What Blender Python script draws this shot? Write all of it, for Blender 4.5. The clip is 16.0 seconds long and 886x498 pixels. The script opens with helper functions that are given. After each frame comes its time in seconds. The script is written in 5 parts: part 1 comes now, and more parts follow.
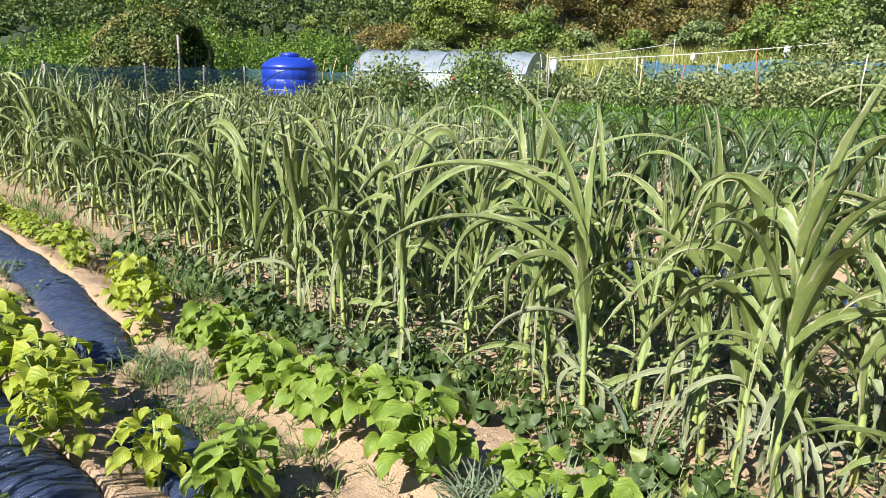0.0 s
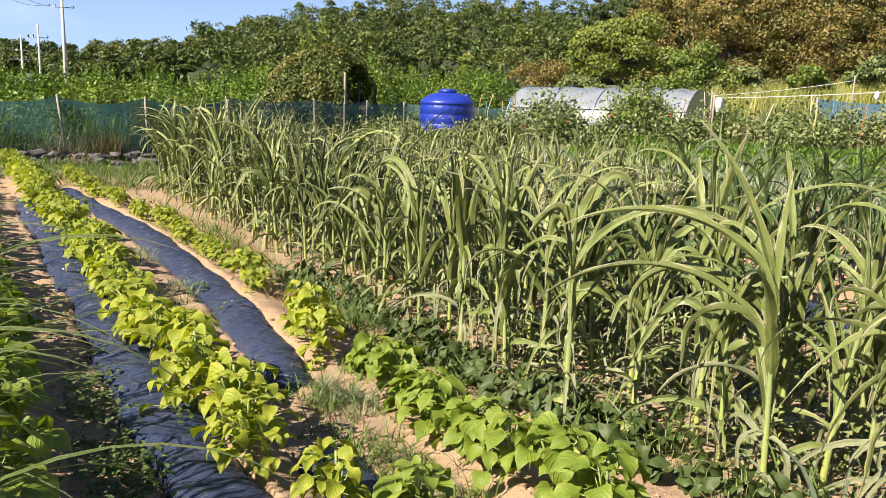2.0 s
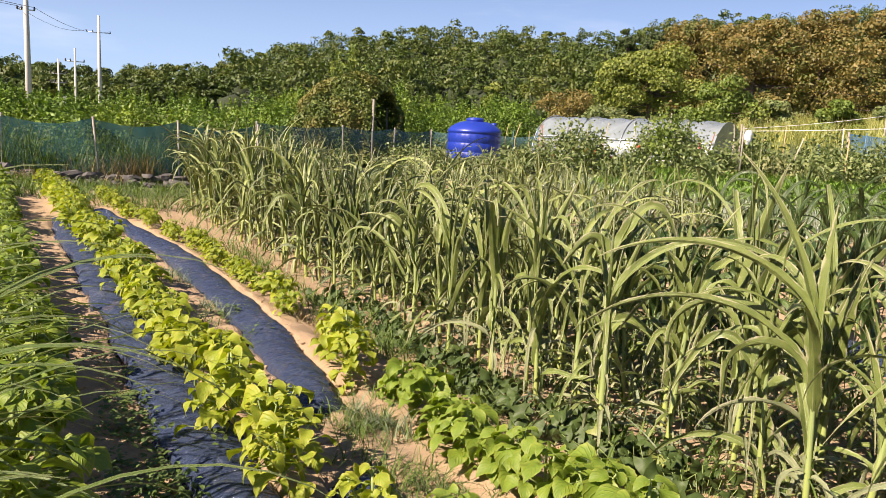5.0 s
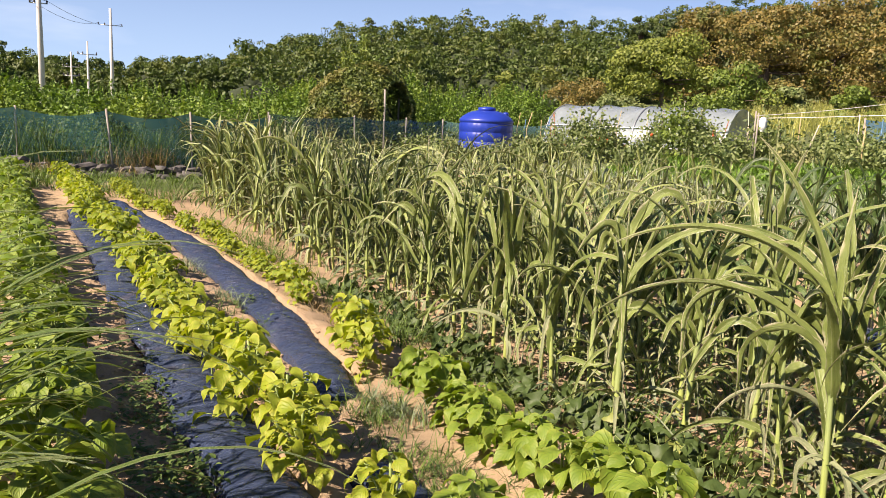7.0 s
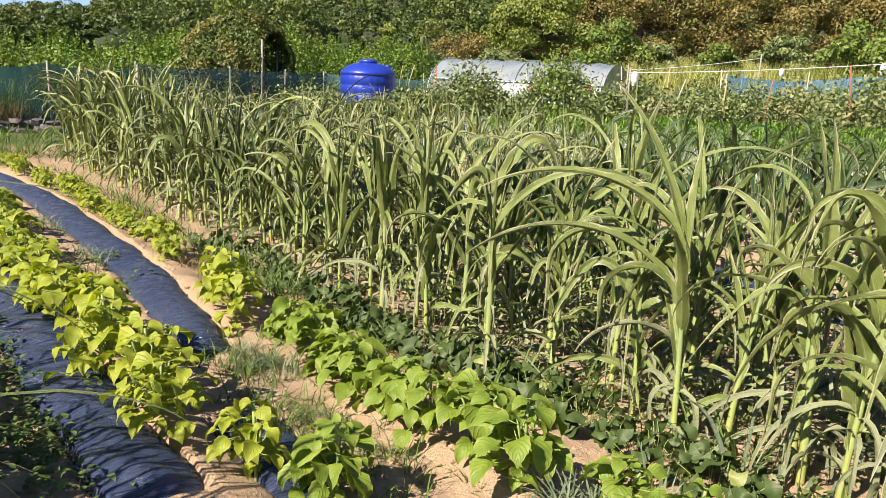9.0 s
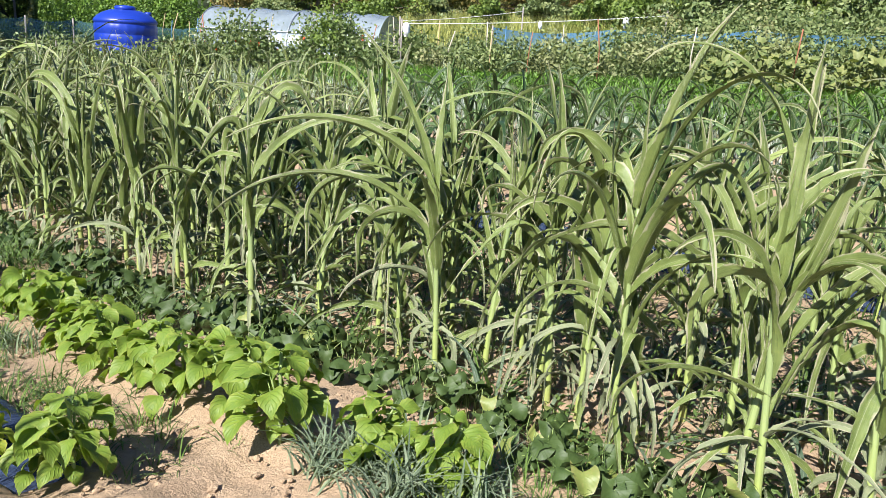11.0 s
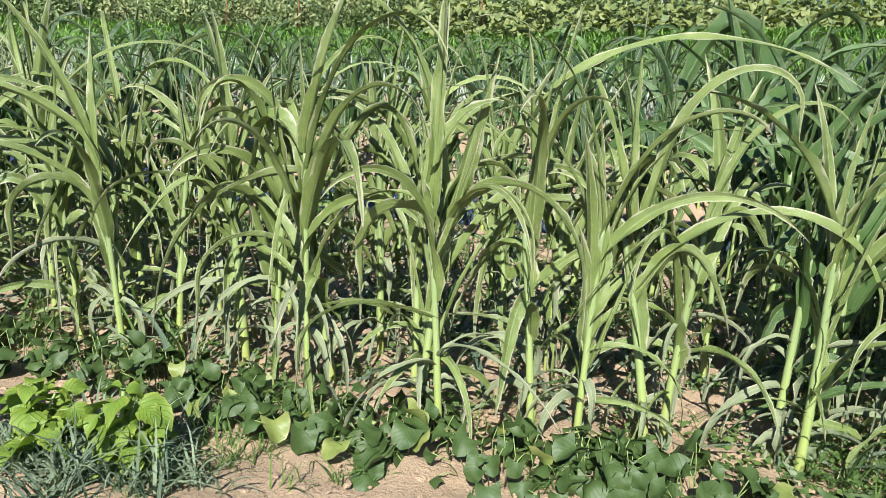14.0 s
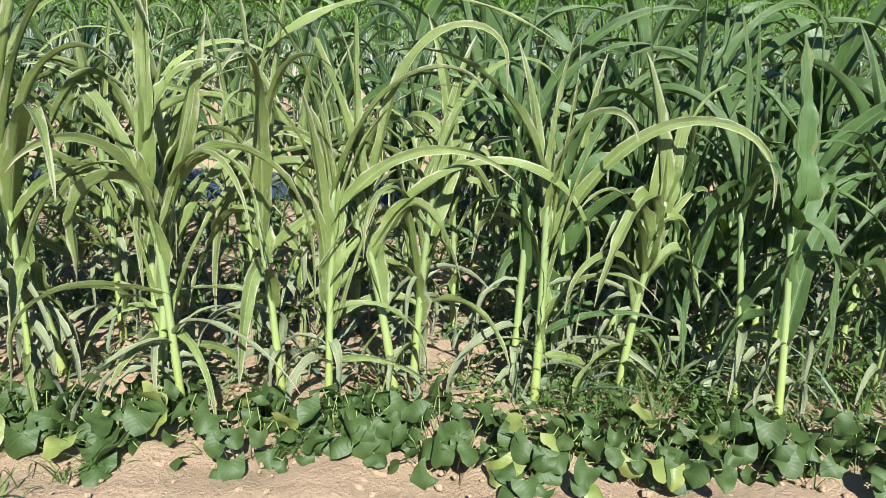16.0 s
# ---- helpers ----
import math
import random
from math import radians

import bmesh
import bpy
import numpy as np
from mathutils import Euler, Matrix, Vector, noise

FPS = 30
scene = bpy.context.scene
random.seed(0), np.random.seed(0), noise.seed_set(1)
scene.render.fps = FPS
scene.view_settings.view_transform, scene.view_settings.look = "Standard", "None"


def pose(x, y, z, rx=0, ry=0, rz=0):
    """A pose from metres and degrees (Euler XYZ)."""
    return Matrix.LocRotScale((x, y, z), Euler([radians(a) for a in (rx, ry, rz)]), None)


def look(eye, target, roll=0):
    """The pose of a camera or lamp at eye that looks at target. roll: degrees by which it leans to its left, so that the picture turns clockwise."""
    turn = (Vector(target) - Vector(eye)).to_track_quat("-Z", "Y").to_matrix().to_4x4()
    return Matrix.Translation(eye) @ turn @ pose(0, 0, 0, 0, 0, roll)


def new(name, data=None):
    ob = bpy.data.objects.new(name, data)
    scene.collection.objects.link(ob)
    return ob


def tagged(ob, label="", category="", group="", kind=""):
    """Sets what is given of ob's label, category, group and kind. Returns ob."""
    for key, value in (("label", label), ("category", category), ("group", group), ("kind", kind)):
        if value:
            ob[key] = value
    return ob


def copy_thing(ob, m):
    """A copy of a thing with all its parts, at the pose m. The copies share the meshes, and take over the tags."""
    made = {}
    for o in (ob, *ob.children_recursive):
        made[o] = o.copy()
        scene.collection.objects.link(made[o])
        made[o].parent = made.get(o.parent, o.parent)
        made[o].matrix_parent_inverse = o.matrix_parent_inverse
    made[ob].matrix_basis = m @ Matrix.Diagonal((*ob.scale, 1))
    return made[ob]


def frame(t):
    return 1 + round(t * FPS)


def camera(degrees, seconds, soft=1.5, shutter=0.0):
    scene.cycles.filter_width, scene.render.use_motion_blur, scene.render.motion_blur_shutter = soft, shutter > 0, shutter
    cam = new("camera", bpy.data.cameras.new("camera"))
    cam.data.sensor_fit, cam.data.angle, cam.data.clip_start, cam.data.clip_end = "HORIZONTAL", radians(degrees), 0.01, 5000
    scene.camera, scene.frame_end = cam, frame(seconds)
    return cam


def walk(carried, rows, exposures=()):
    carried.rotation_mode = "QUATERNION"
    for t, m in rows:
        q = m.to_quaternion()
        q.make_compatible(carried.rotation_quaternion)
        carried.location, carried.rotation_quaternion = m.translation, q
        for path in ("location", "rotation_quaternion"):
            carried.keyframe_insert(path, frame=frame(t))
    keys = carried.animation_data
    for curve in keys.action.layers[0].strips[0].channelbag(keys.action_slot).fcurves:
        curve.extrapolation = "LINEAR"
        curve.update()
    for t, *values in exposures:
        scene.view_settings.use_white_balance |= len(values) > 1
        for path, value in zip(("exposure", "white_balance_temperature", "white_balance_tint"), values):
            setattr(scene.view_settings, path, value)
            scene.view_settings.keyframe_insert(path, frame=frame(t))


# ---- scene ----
cam = camera(60.4, 16.0, soft=0.6)
METRES, EYE, TILT, LEAN, TURN = 1.0, 1.3, -13.05, -1.435, -43.574
ROWS = [
    (0.0, 0.0, 0.0, 0.0, 0.0, 0.0, 0.0),
    (0.5, -0.0415, 0.0013, 0.01, 3.47, 0.62, -1.23),
    (1.0, -0.0747, 0.0037, 0.0131, 5.96, 1.23, -1.74),
    (1.5, -0.1032, 0.0078, 0.0224, 7.92, 1.75, -2.1),
    (2.0, -0.144, -0.0018, 0.0392, 10.68, 2.24, -2.91),
    (2.5, -0.1618, -0.0128, 0.0421, 11.49, 2.94, -3.44),
    (3.0, -0.1852, -0.0163, 0.0392, 11.45, 3.31, -3.87),
    (3.5, -0.1979, -0.02, 0.0448, 11.5, 3.79, -4.09),
    (4.0, -0.207, -0.0176, 0.0442, 11.64, 4.4, -4.18),
    (6.5, -0.2188, -0.0134, 0.0168, 13.18, 3.56, -3.95),
    (7.0, -0.2276, -0.0157, 0.0185, 13.18, 3.42, -3.98),
    (7.5, -0.2357, -0.01, 0.0162, 13.38, 3.31, -3.97),
    (8.0, -0.2103, 0.0044, 0.0025, 13.14, 2.99, -3.66),
    (8.5, -0.176, 0.015, -0.0116, 9.52, 1.86, -3.09),
    (11.0, 0.026, 0.0386, -0.0473, -10.8, -2.55, 0.6),
    (11.5, 0.0589, 0.0308, -0.0561, -14.03, -2.7, 1.45),
    (12.0, 0.1084, 0.0232, -0.0721, -17.1, -3.26, 2.66),
    (12.5, 0.1369, 0.0167, -0.0773, -19.78, -4.26, 3.55),
    (13.0, 0.1696, 0.0052, -0.0863, -22.7, -5.36, 4.19),
    (13.5, 0.2061, -0.0107, -0.0811, -26.65, -6.24, 4.79),
    (14.0, 0.2504, -0.0336, -0.0904, -30.8, -6.96, 5.37),
    (14.5, 0.2979, -0.0596, -0.1046, -35.0, -7.62, 6.04),
    (15.0, 0.3297, -0.0779, -0.1134, -39.12, -8.4, 6.48),
    (15.5, 0.3821, -0.1156, -0.1414, -43.64, -9.63, 6.87),
    (16.0, 0.4076, -0.1422, -0.1511, -47.05, -10.89, 7.51),
]
walk(cam, [(t, pose(0, 0, EYE, TILT, LEAN, TURN) @ pose(METRES * x, METRES * y, METRES * z, 90 + pitch, roll, yaw)) for t, x, y, z, yaw, pitch, roll in ROWS],
     exposures=[(0.0, 1.27, 6250, 10), (1.5, 1.22, 6950, 14), (3.0, 1.17, 7600, 19), (8.0, 1.17, 7700, 19), (9.5, 1.2, 6650, 13), (11.0, 1.2, 6050, 11), (13.0, 1.15, 5900, 8), (16.0, 1.18, 5850, 5)])

# ---- light ----
SUN_FROM = Vector((-0.90, -0.10, 0.82)).normalized()
world = bpy.data.worlds.new("sky")
scene.world = world
world.use_nodes = True
wn = world.node_tree.nodes
sky = wn.new("ShaderNodeTexSky")
sky.sky_type = "NISHITA"
sky.sun_disc = False
sky.sun_elevation = math.asin(SUN_FROM.z)
sky.sun_rotation = math.atan2(SUN_FROM.x, SUN_FROM.y)
sky.air_density = 0.6
sky.dust_density = 0.3
sky.ozone_density = 4.0
wn["Background"].inputs["Strength"].default_value = 0.05
tint = wn.new("ShaderNodeMixRGB")
tint.blend_type = "MULTIPLY"
tint.inputs[0].default_value = 1.0
tint.inputs[2].default_value = (0.88, 1.02, 1.30, 1)
veil = wn.new("ShaderNodeMixRGB")
veil.inputs[2].default_value = (14, 15, 16, 1)
cloud_map = wn.new("ShaderNodeMapping")
cloud_map.inputs["Scale"].default_value = (1.0, 1.0, 5.0)
cloud = wn.new("ShaderNodeTexNoise")
cloud.inputs["Scale"].default_value, cloud.inputs["Detail"].default_value = 3.0, 5.0
cloud_ramp = wn.new("ShaderNodeMapRange")
for k_, v_ in zip((1, 2, 3, 4), (0.56, 0.9, 0.0, 0.3)):
    cloud_ramp.inputs[k_].default_value = v_
wl = world.node_tree.links
# pale haze that thins out above the horizon
haze, rise, high = wn.new("ShaderNodeMixRGB"), wn.new("ShaderNodeMapRange"), wn.new("ShaderNodeSeparateXYZ")
haze.inputs[2].default_value = (4.6, 7.2, 11.0, 1)
for k_, v_ in zip((1, 2, 3, 4), (0.0, 0.30, 0.9, 0.0)):
    rise.inputs[k_].default_value = v_
way = wn.new("ShaderNodeTexCoord").outputs["Generated"]
wl.new(way, high.inputs[0])
wl.new(high.outputs[2], rise.inputs[0])
wl.new(rise.outputs[0], haze.inputs[0])
wl.new(way, cloud_map.inputs[0])
wl.new(cloud_map.outputs[0], cloud.inputs["Vector"])
wl.new(cloud.outputs["Fac"], cloud_ramp.inputs[0])
wl.new(sky.outputs[0], tint.inputs[1])
wl.new(tint.outputs[0], haze.inputs[1])
wl.new(haze.outputs[0], veil.inputs[1])
wl.new(cloud_ramp.outputs[0], veil.inputs[0])
wl.new(veil.outputs[0], wn["Background"].inputs["Color"])
sun_data = bpy.data.lights.new("sun", "SUN")
sun_data.energy, sun_data.angle, sun_data.color = 5.0, radians(0.55), (1.0, 0.93, 0.83)
sun = new("sun", sun_data)
sun.matrix_world = look(SUN_FROM * 50, (0, 0, 0))


# ---- materials ----
def nodes_of(name):
    m = bpy.data.materials.new(name)
    m.use_nodes = True
    nt = m.node_tree
    b = nt.nodes["Principled BSDF"]
    return m, nt, b


def math_node(nt, op, a, b=None, clamp=False):
    n = nt.nodes.new("ShaderNodeMath")
    n.operation, n.use_clamp = op, clamp
    for i, v in enumerate((a, b)):
        if v is None:
            continue
        if isinstance(v, (int, float)):
            n.inputs[i].default_value = v
        else:
            nt.links.new(v, n.inputs[i])
    return n.outputs[0]


def ramp(nt, fac, stops):
    r = nt.nodes.new("ShaderNodeValToRGB")
    while len(r.color_ramp.elements) < len(stops):
        r.color_ramp.elements.new(0.5)
    for e, (p, c) in zip(r.color_ramp.elements, stops):
        e.position, e.color = p, (*c, 1)
    nt.links.new(fac, r.inputs[0])
    return r.outputs[0]


def mix(nt, fac, a, b, blend="MIX"):
    m = nt.nodes.new("ShaderNodeMixRGB")
    m.blend_type = blend
    for i, v in enumerate((fac, a, b)):
        if isinstance(v, (int, float)):
            m.inputs[i].default_value = v
        elif isinstance(v, tuple):
            m.inputs[i].default_value = (*v, 1)
        else:
            nt.links.new(v, m.inputs[i])
    return m.outputs[0]


def noise_node(nt, scale, detail=4.0, rough=0.55, vec=None):
    n = nt.nodes.new("ShaderNodeTexNoise")
    n.inputs["Scale"].default_value, n.inputs["Detail"].default_value, n.inputs["Roughness"].default_value = scale, detail, rough
    if vec is None:
        vec = nt.nodes.new("ShaderNodeTexCoord").outputs["Object"]
    nt.links.new(vec, n.inputs["Vector"])
    return n.outputs["Fac"]


def bump(nt, b, height, strength=0.3, dist=0.01):
    n = nt.nodes.new("ShaderNodeBump")
    n.inputs["Strength"].default_value, n.inputs["Distance"].default_value = strength, dist
    nt.links.new(height, n.inputs["Height"])
    nt.links.new(n.outputs[0], b.inputs["Normal"])


def thin(nt, b, col, amount):
    """Light that shines through a leaf."""
    t = nt.nodes.new("ShaderNodeBsdfTranslucent")
    if isinstance(col, tuple):
        t.inputs[0].default_value = (*col, 1)
    else:
        nt.links.new(col, t.inputs[0])
    mx = nt.nodes.new("ShaderNodeMixShader")
    mx.inputs[0].default_value = amount
    out = nt.nodes["Material Output"]
    nt.links.new(b.outputs[0], mx.inputs[1])
    nt.links.new(t.outputs[0], mx.inputs[2])
    nt.links.new(mx.outputs[0], out.inputs[0])


def isle_random(nt):
    return nt.nodes.new("ShaderNodeNewGeometry").outputs["Random Per Island"]


def uv_xy(nt):
    u = nt.nodes.new("ShaderNodeUVMap")
    s = nt.nodes.new("ShaderNodeSeparateXYZ")
    nt.links.new(u.outputs[0], s.inputs[0])
    return u.outputs[0], s.outputs[0], s.outputs[1]


def tone(c):
    return tuple(v * 0.74 for v in c)


def blade_material(name, dark, light, rib, edge, dry=0.35, gloss=0.42, trans=0.22):
    """Long grass leaf: pale midrib, fine veins along it, dry scorched edges and tip."""
    dark, light, edge = tone(dark), tone(light), tone(edge)
    m, nt, b = nodes_of(name)
    uv, u, v = uv_xy(nt)
    across = math_node(nt, "ABSOLUTE", math_node(nt, "SUBTRACT", u, 0.5))
    mp = nt.nodes.new("ShaderNodeMapping")
    mp.inputs["Scale"].default_value = (14.0, 1.2, 1.0)
    nt.links.new(uv, mp.inputs[0])
    veins = noise_node(nt, 3.0, 3.0, 0.6, mp.outputs[0])
    patch = noise_node(nt, 9.0, 4.0)
    base = mix(nt, patch, dark, light)
    base = mix(nt, math_node(nt, "MULTIPLY", math_node(nt, "SUBTRACT", veins, 0.42), 3.0, clamp=True), base, mix(nt, 0.5, base, light))
    base = mix(nt, math_node(nt, "MULTIPLY", math_node(nt, "SUBTRACT", 0.46, veins), 3.0, clamp=True), base, mix(nt, 0.45, base, dark))
    blotch = math_node(nt, "MULTIPLY", math_node(nt, "SUBTRACT", noise_node(nt, 34.0, 5.0, 0.65), 0.5), 1.1, clamp=True)
    base = mix(nt, blotch, base, mix(nt, 1.0, light, (1.25, 1.12, 1.0), "MULTIPLY"))
    one = isle_random(nt)
    rnd = mix(nt, one, (0.34, 0.44, 0.34), (1.6, 1.5, 1.25))
    base = mix(nt, 1.0, base, rnd, "MULTIPLY")
    ribf = math_node(nt, "LESS_THAN", across, 0.028)
    base = mix(nt, math_node(nt, "MULTIPLY", ribf, 0.7), base, tone(rib))
    wob = math_node(nt, "MULTIPLY", math_node(nt, "SUBTRACT", noise_node(nt, 14.0, 4.0), 0.5), 0.42)
    e = math_node(nt, "ADD", across, wob)
    tip = math_node(nt, "MULTIPLY", math_node(nt, "POWER", v, 6.0), 0.3)
    e = math_node(nt, "ADD", e, tip)
    edgef = math_node(nt, "MULTIPLY", math_node(nt, "SUBTRACT", e, 0.45), 16.0, clamp=True)
    base = mix(nt, math_node(nt, "MULTIPLY", edgef, dry, clamp=True), base, edge)
    # a thin bleached margin on the older leaves
    rim = math_node(nt, "GREATER_THAN", math_node(nt, "ADD", across, math_node(nt, "MULTIPLY", wob, 0.5)), 0.478)
    old = math_node(nt, "GREATER_THAN", math_node(nt, "FRACT", math_node(nt, "MULTIPLY", one, 7.0)), 0.62)
    base = mix(nt, math_node(nt, "MULTIPLY", math_node(nt, "MULTIPLY", rim, old), dry, clamp=True), base, edge)
    nt.links.new(base, b.inputs["Base Color"])
    nt.links.new(math_node(nt, "ADD", math_node(nt, "MULTIPLY", patch, 0.25), gloss - 0.1), b.inputs["Roughness"])
    bump(nt, b, math_node(nt, "ADD", veins, math_node(nt, "MULTIPLY", patch, 0.8)), 0.6, 0.006)
    thin(nt, b, mix(nt, 1.0, base, (1.3, 1.35, 0.5), "MULTIPLY"), trans)
    return m


def broad_material(name, dark, light, edge, gloss=0.58, trans=0.25, vein=0.42, edge_amount=0.3):
    """Broad leaf with raised side veins, lighter midrib and yellowing between the veins."""
    dark, light, edge = tone(dark), tone(light), tone(edge)
    m, nt, b = nodes_of(name)
    uv, u, v = uv_xy(nt)
    across = math_node(nt, "ABSOLUTE", math_node(nt, "SUBTRACT", u, 0.5))
    ph = math_node(nt, "SUBTRACT", math_node(nt, "MULTIPLY", v, 6.0), math_node(nt, "MULTIPLY", across, 5.0))
    wave = math_node(nt, "MULTIPLY", math_node(nt, "ADD", math_node(nt, "SINE", math_node(nt, "MULTIPLY", ph, 6.2832)), 1.0), 0.5)
    wave = math_node(nt, "POWER", wave, 9.0)
    ribf = math_node(nt, "LESS_THAN", across, 0.025)
    net = math_node(nt, "MAXIMUM", wave, ribf)
    patch = noise_node(nt, 14.0, 4.0)
    base = mix(nt, patch, dark, light)
    base = mix(nt, math_node(nt, "MULTIPLY", math_node(nt, "SUBTRACT", noise_node(nt, 60.0, 5.0, 0.7), 0.5), 1.4, clamp=True), base, edge)
    rnd = mix(nt, isle_random(nt), (0.62, 0.74, 0.60), (1.3, 1.18, 1.0))
    base = mix(nt, 1.0, base, rnd, "MULTIPLY")
    base = mix(nt, math_node(nt, "MULTIPLY", net, vein), base, dark)
    edgef = math_node(nt, "MULTIPLY", math_node(nt, "SUBTRACT", math_node(nt, "ADD", across, math_node(nt, "MULTIPLY", patch, 0.25)), 0.46), 6.0, clamp=True)
    base = mix(nt, math_node(nt, "MULTIPLY", edgef, edge_amount, clamp=True), base, edge)
    nt.links.new(base, b.inputs["Base Color"])
    b.inputs["Roughness"].default_value = gloss
    bump(nt, b, math_node(nt, "SUBTRACT", math_node(nt, "MULTIPLY", patch, 0.5), net), 0.5 if vein > 0.2 else 0.2, 0.004)
    thin(nt, b, mix(nt, 1.0, base, (1.25, 1.3, 0.45), "MULTIPLY"), trans)
    return m


def clump_material(name, dark, light, third=None, trans=0.2, gloss=0.6, big_scale=0.25):
    """Small leaves of far shrubs and crowns, each a little different."""
    dark, light = tone(dark), tone(light)
    third = tone(third) if third else None
    m, nt, b = nodes_of(name)
    r = isle_random(nt)
    big = noise_node(nt, big_scale, 3.0)
    col = mix(nt, r, dark, light)
    if third:
        f = math_node(nt, "MULTIPLY", math_node(nt, "SUBTRACT", big, 0.5), 6.0, clamp=True)
        col = mix(nt, f, col, third)
    nt.links.new(col, b.inputs["Base Color"])
    b.inputs["Roughness"].default_value = gloss
    thin(nt, b, mix(nt, 1.0, col, (1.2, 1.3, 0.5), "MULTIPLY"), trans)
    return m


def plain(name, col, rough=0.6, metal=0.0, var=0.12, scale=20.0, bumps=0.15):
    m, nt, b = nodes_of(name)
    n = noise_node(nt, scale, 5.0)
    lo = tuple(c * (1 - var * 2) for c in col)
    hi = tuple(min(1, c * (1 + var * 2)) for c in col)
    nt.links.new(mix(nt, n, lo, hi), b.inputs["Base Color"])
    b.inputs["Roughness"].default_value, b.inputs["Metallic"].default_value = rough, metal
    if bumps:
        bump(nt, b, n, bumps, 0.01)
    return m


SORGHUM_LEAF = blade_material("sorghum_leaf", (0.066, 0.118, 0.034), (0.285, 0.355, 0.122), (0.44, 0.49, 0.26), (0.60, 0.55, 0.39), dry=0.65, gloss=0.36, trans=0.08)
SORGHUM_DRY = blade_material("sorghum_dry_leaf", (0.14, 0.185, 0.11), (0.33, 0.37, 0.24), (0.46, 0.46, 0.34), (0.60, 0.53, 0.39), dry=0.8, gloss=0.65, trans=0.08)
# maize green; also put on the back sorghum rows to stand for shade
MAIZE_AND_SHADE_LEAF = blade_material("maize_and_shade_leaf", (0.036, 0.085, 0.027), (0.13, 0.22, 0.075), (0.34, 0.40, 0.17), (0.4, 0.38, 0.2), dry=0.3, gloss=0.36, trans=0.15)
REED_LEAF = blade_material("reed_leaf", (0.06, 0.13, 0.035), (0.19, 0.29, 0.09), (0.34, 0.40, 0.2), (0.5, 0.48, 0.3), dry=0.3)
LEEK_LEAF = blade_material("leek_leaf", (0.28, 0.35, 0.33), (0.50, 0.57, 0.56), (0.5, 0.55, 0.52), (0.6, 0.58, 0.5), dry=0.3)
GREY_WEED = blade_material("grey_weed_blade", (0.16, 0.23, 0.16), (0.30, 0.38, 0.28), (0.34, 0.4, 0.3), (0.5, 0.48, 0.4), dry=0.2)
WEED_BLADE = blade_material("grass_blade", (0.06, 0.135, 0.022), (0.165, 0.28, 0.055), (0.2, 0.26, 0.1), (0.4, 0.36, 0.2), dry=0.4)
LAWN_BLADE = blade_material("lawn_blade", (0.09, 0.20, 0.025), (0.19, 0.35, 0.06), (0.13, 0.29, 0.045), (0.2, 0.3, 0.1), dry=0.1)
STRAW = blade_material("straw_blade", (0.26, 0.18, 0.11), (0.44, 0.34, 0.23), (0.5, 0.4, 0.28), (0.5, 0.42, 0.3))
PERILLA_LIME = broad_material("perilla_yellowing_leaf", (0.18, 0.29, 0.025), (0.52, 0.60, 0.06), (0.64, 0.56, 0.10), gloss=0.55, trans=0.34, vein=0.26, edge_amount=0.5)
PERILLA_GREEN = broad_material("perilla_green_leaf", (0.10, 0.21, 0.026), (0.33, 0.46, 0.07), (0.5, 0.5, 0.1), gloss=0.55, trans=0.32, vein=0.24)
POTATO_LEAF = broad_material("sweet_potato_leaf", (0.034, 0.072, 0.02), (0.10, 0.16, 0.044), (0.13, 0.18, 0.06), gloss=0.58, trans=0.15, vein=0.12, edge_amount=0.1)
POTATO_PALE = broad_material("sweet_potato_pale_leaf", (0.16, 0.24, 0.06), (0.34, 0.38, 0.12), (0.5, 0.42, 0.2), gloss=0.5, trans=0.2, vein=0.15)


def stalk_material():
    m, nt, b = nodes_of("sorghum_stalk")
    uv, u, v = uv_xy(nt)
    n = noise_node(nt, 30.0, 4.0)
    col = ramp(nt, v, [(0.0, (0.33, 0.33, 0.09)), (0.08, (0.33, 0.37, 0.075)), (0.22, (0.34, 0.41, 0.09)), (0.5, (0.29, 0.36, 0.11)), (1.0, (0.19, 0.26, 0.09))])
    col = mix(nt, math_node(nt, "MULTIPLY", n, 0.45), col, (0.18, 0.235, 0.14))
    mp = nt.nodes.new("ShaderNodeMapping")
    mp.inputs["Scale"].default_value = (9.0, 2.2, 1.0)
    nt.links.new(uv, mp.inputs[0])
    streak = noise_node(nt, 2.4, 4.0, 0.6, mp.outputs[0])
    col = mix(nt, math_node(nt, "MULTIPLY", math_node(nt, "SUBTRACT", streak, 0.5), 2.4, clamp=True), col, (0.30, 0.35, 0.19))
    col = mix(nt, math_node(nt, "MULTIPLY", math_node(nt, "SUBTRACT", 0.47, streak), 2.6, clamp=True), col, (0.11, 0.165, 0.055))
    ring = math_node(nt, "LESS_THAN", math_node(nt, "FRACT", math_node(nt, "MULTIPLY", v, 6.0)), 0.025)
    col = mix(nt, math_node(nt, "MULTIPLY", ring, 0.25), col, (0.30, 0.30, 0.14))
    nt.links.new(col, b.inputs["Base Color"])
    b.inputs["Roughness"].default_value = 0.45
    return m


STALK = stalk_material()
STEM_GREEN = plain("perilla_stem", (0.20, 0.27, 0.08), 0.6)


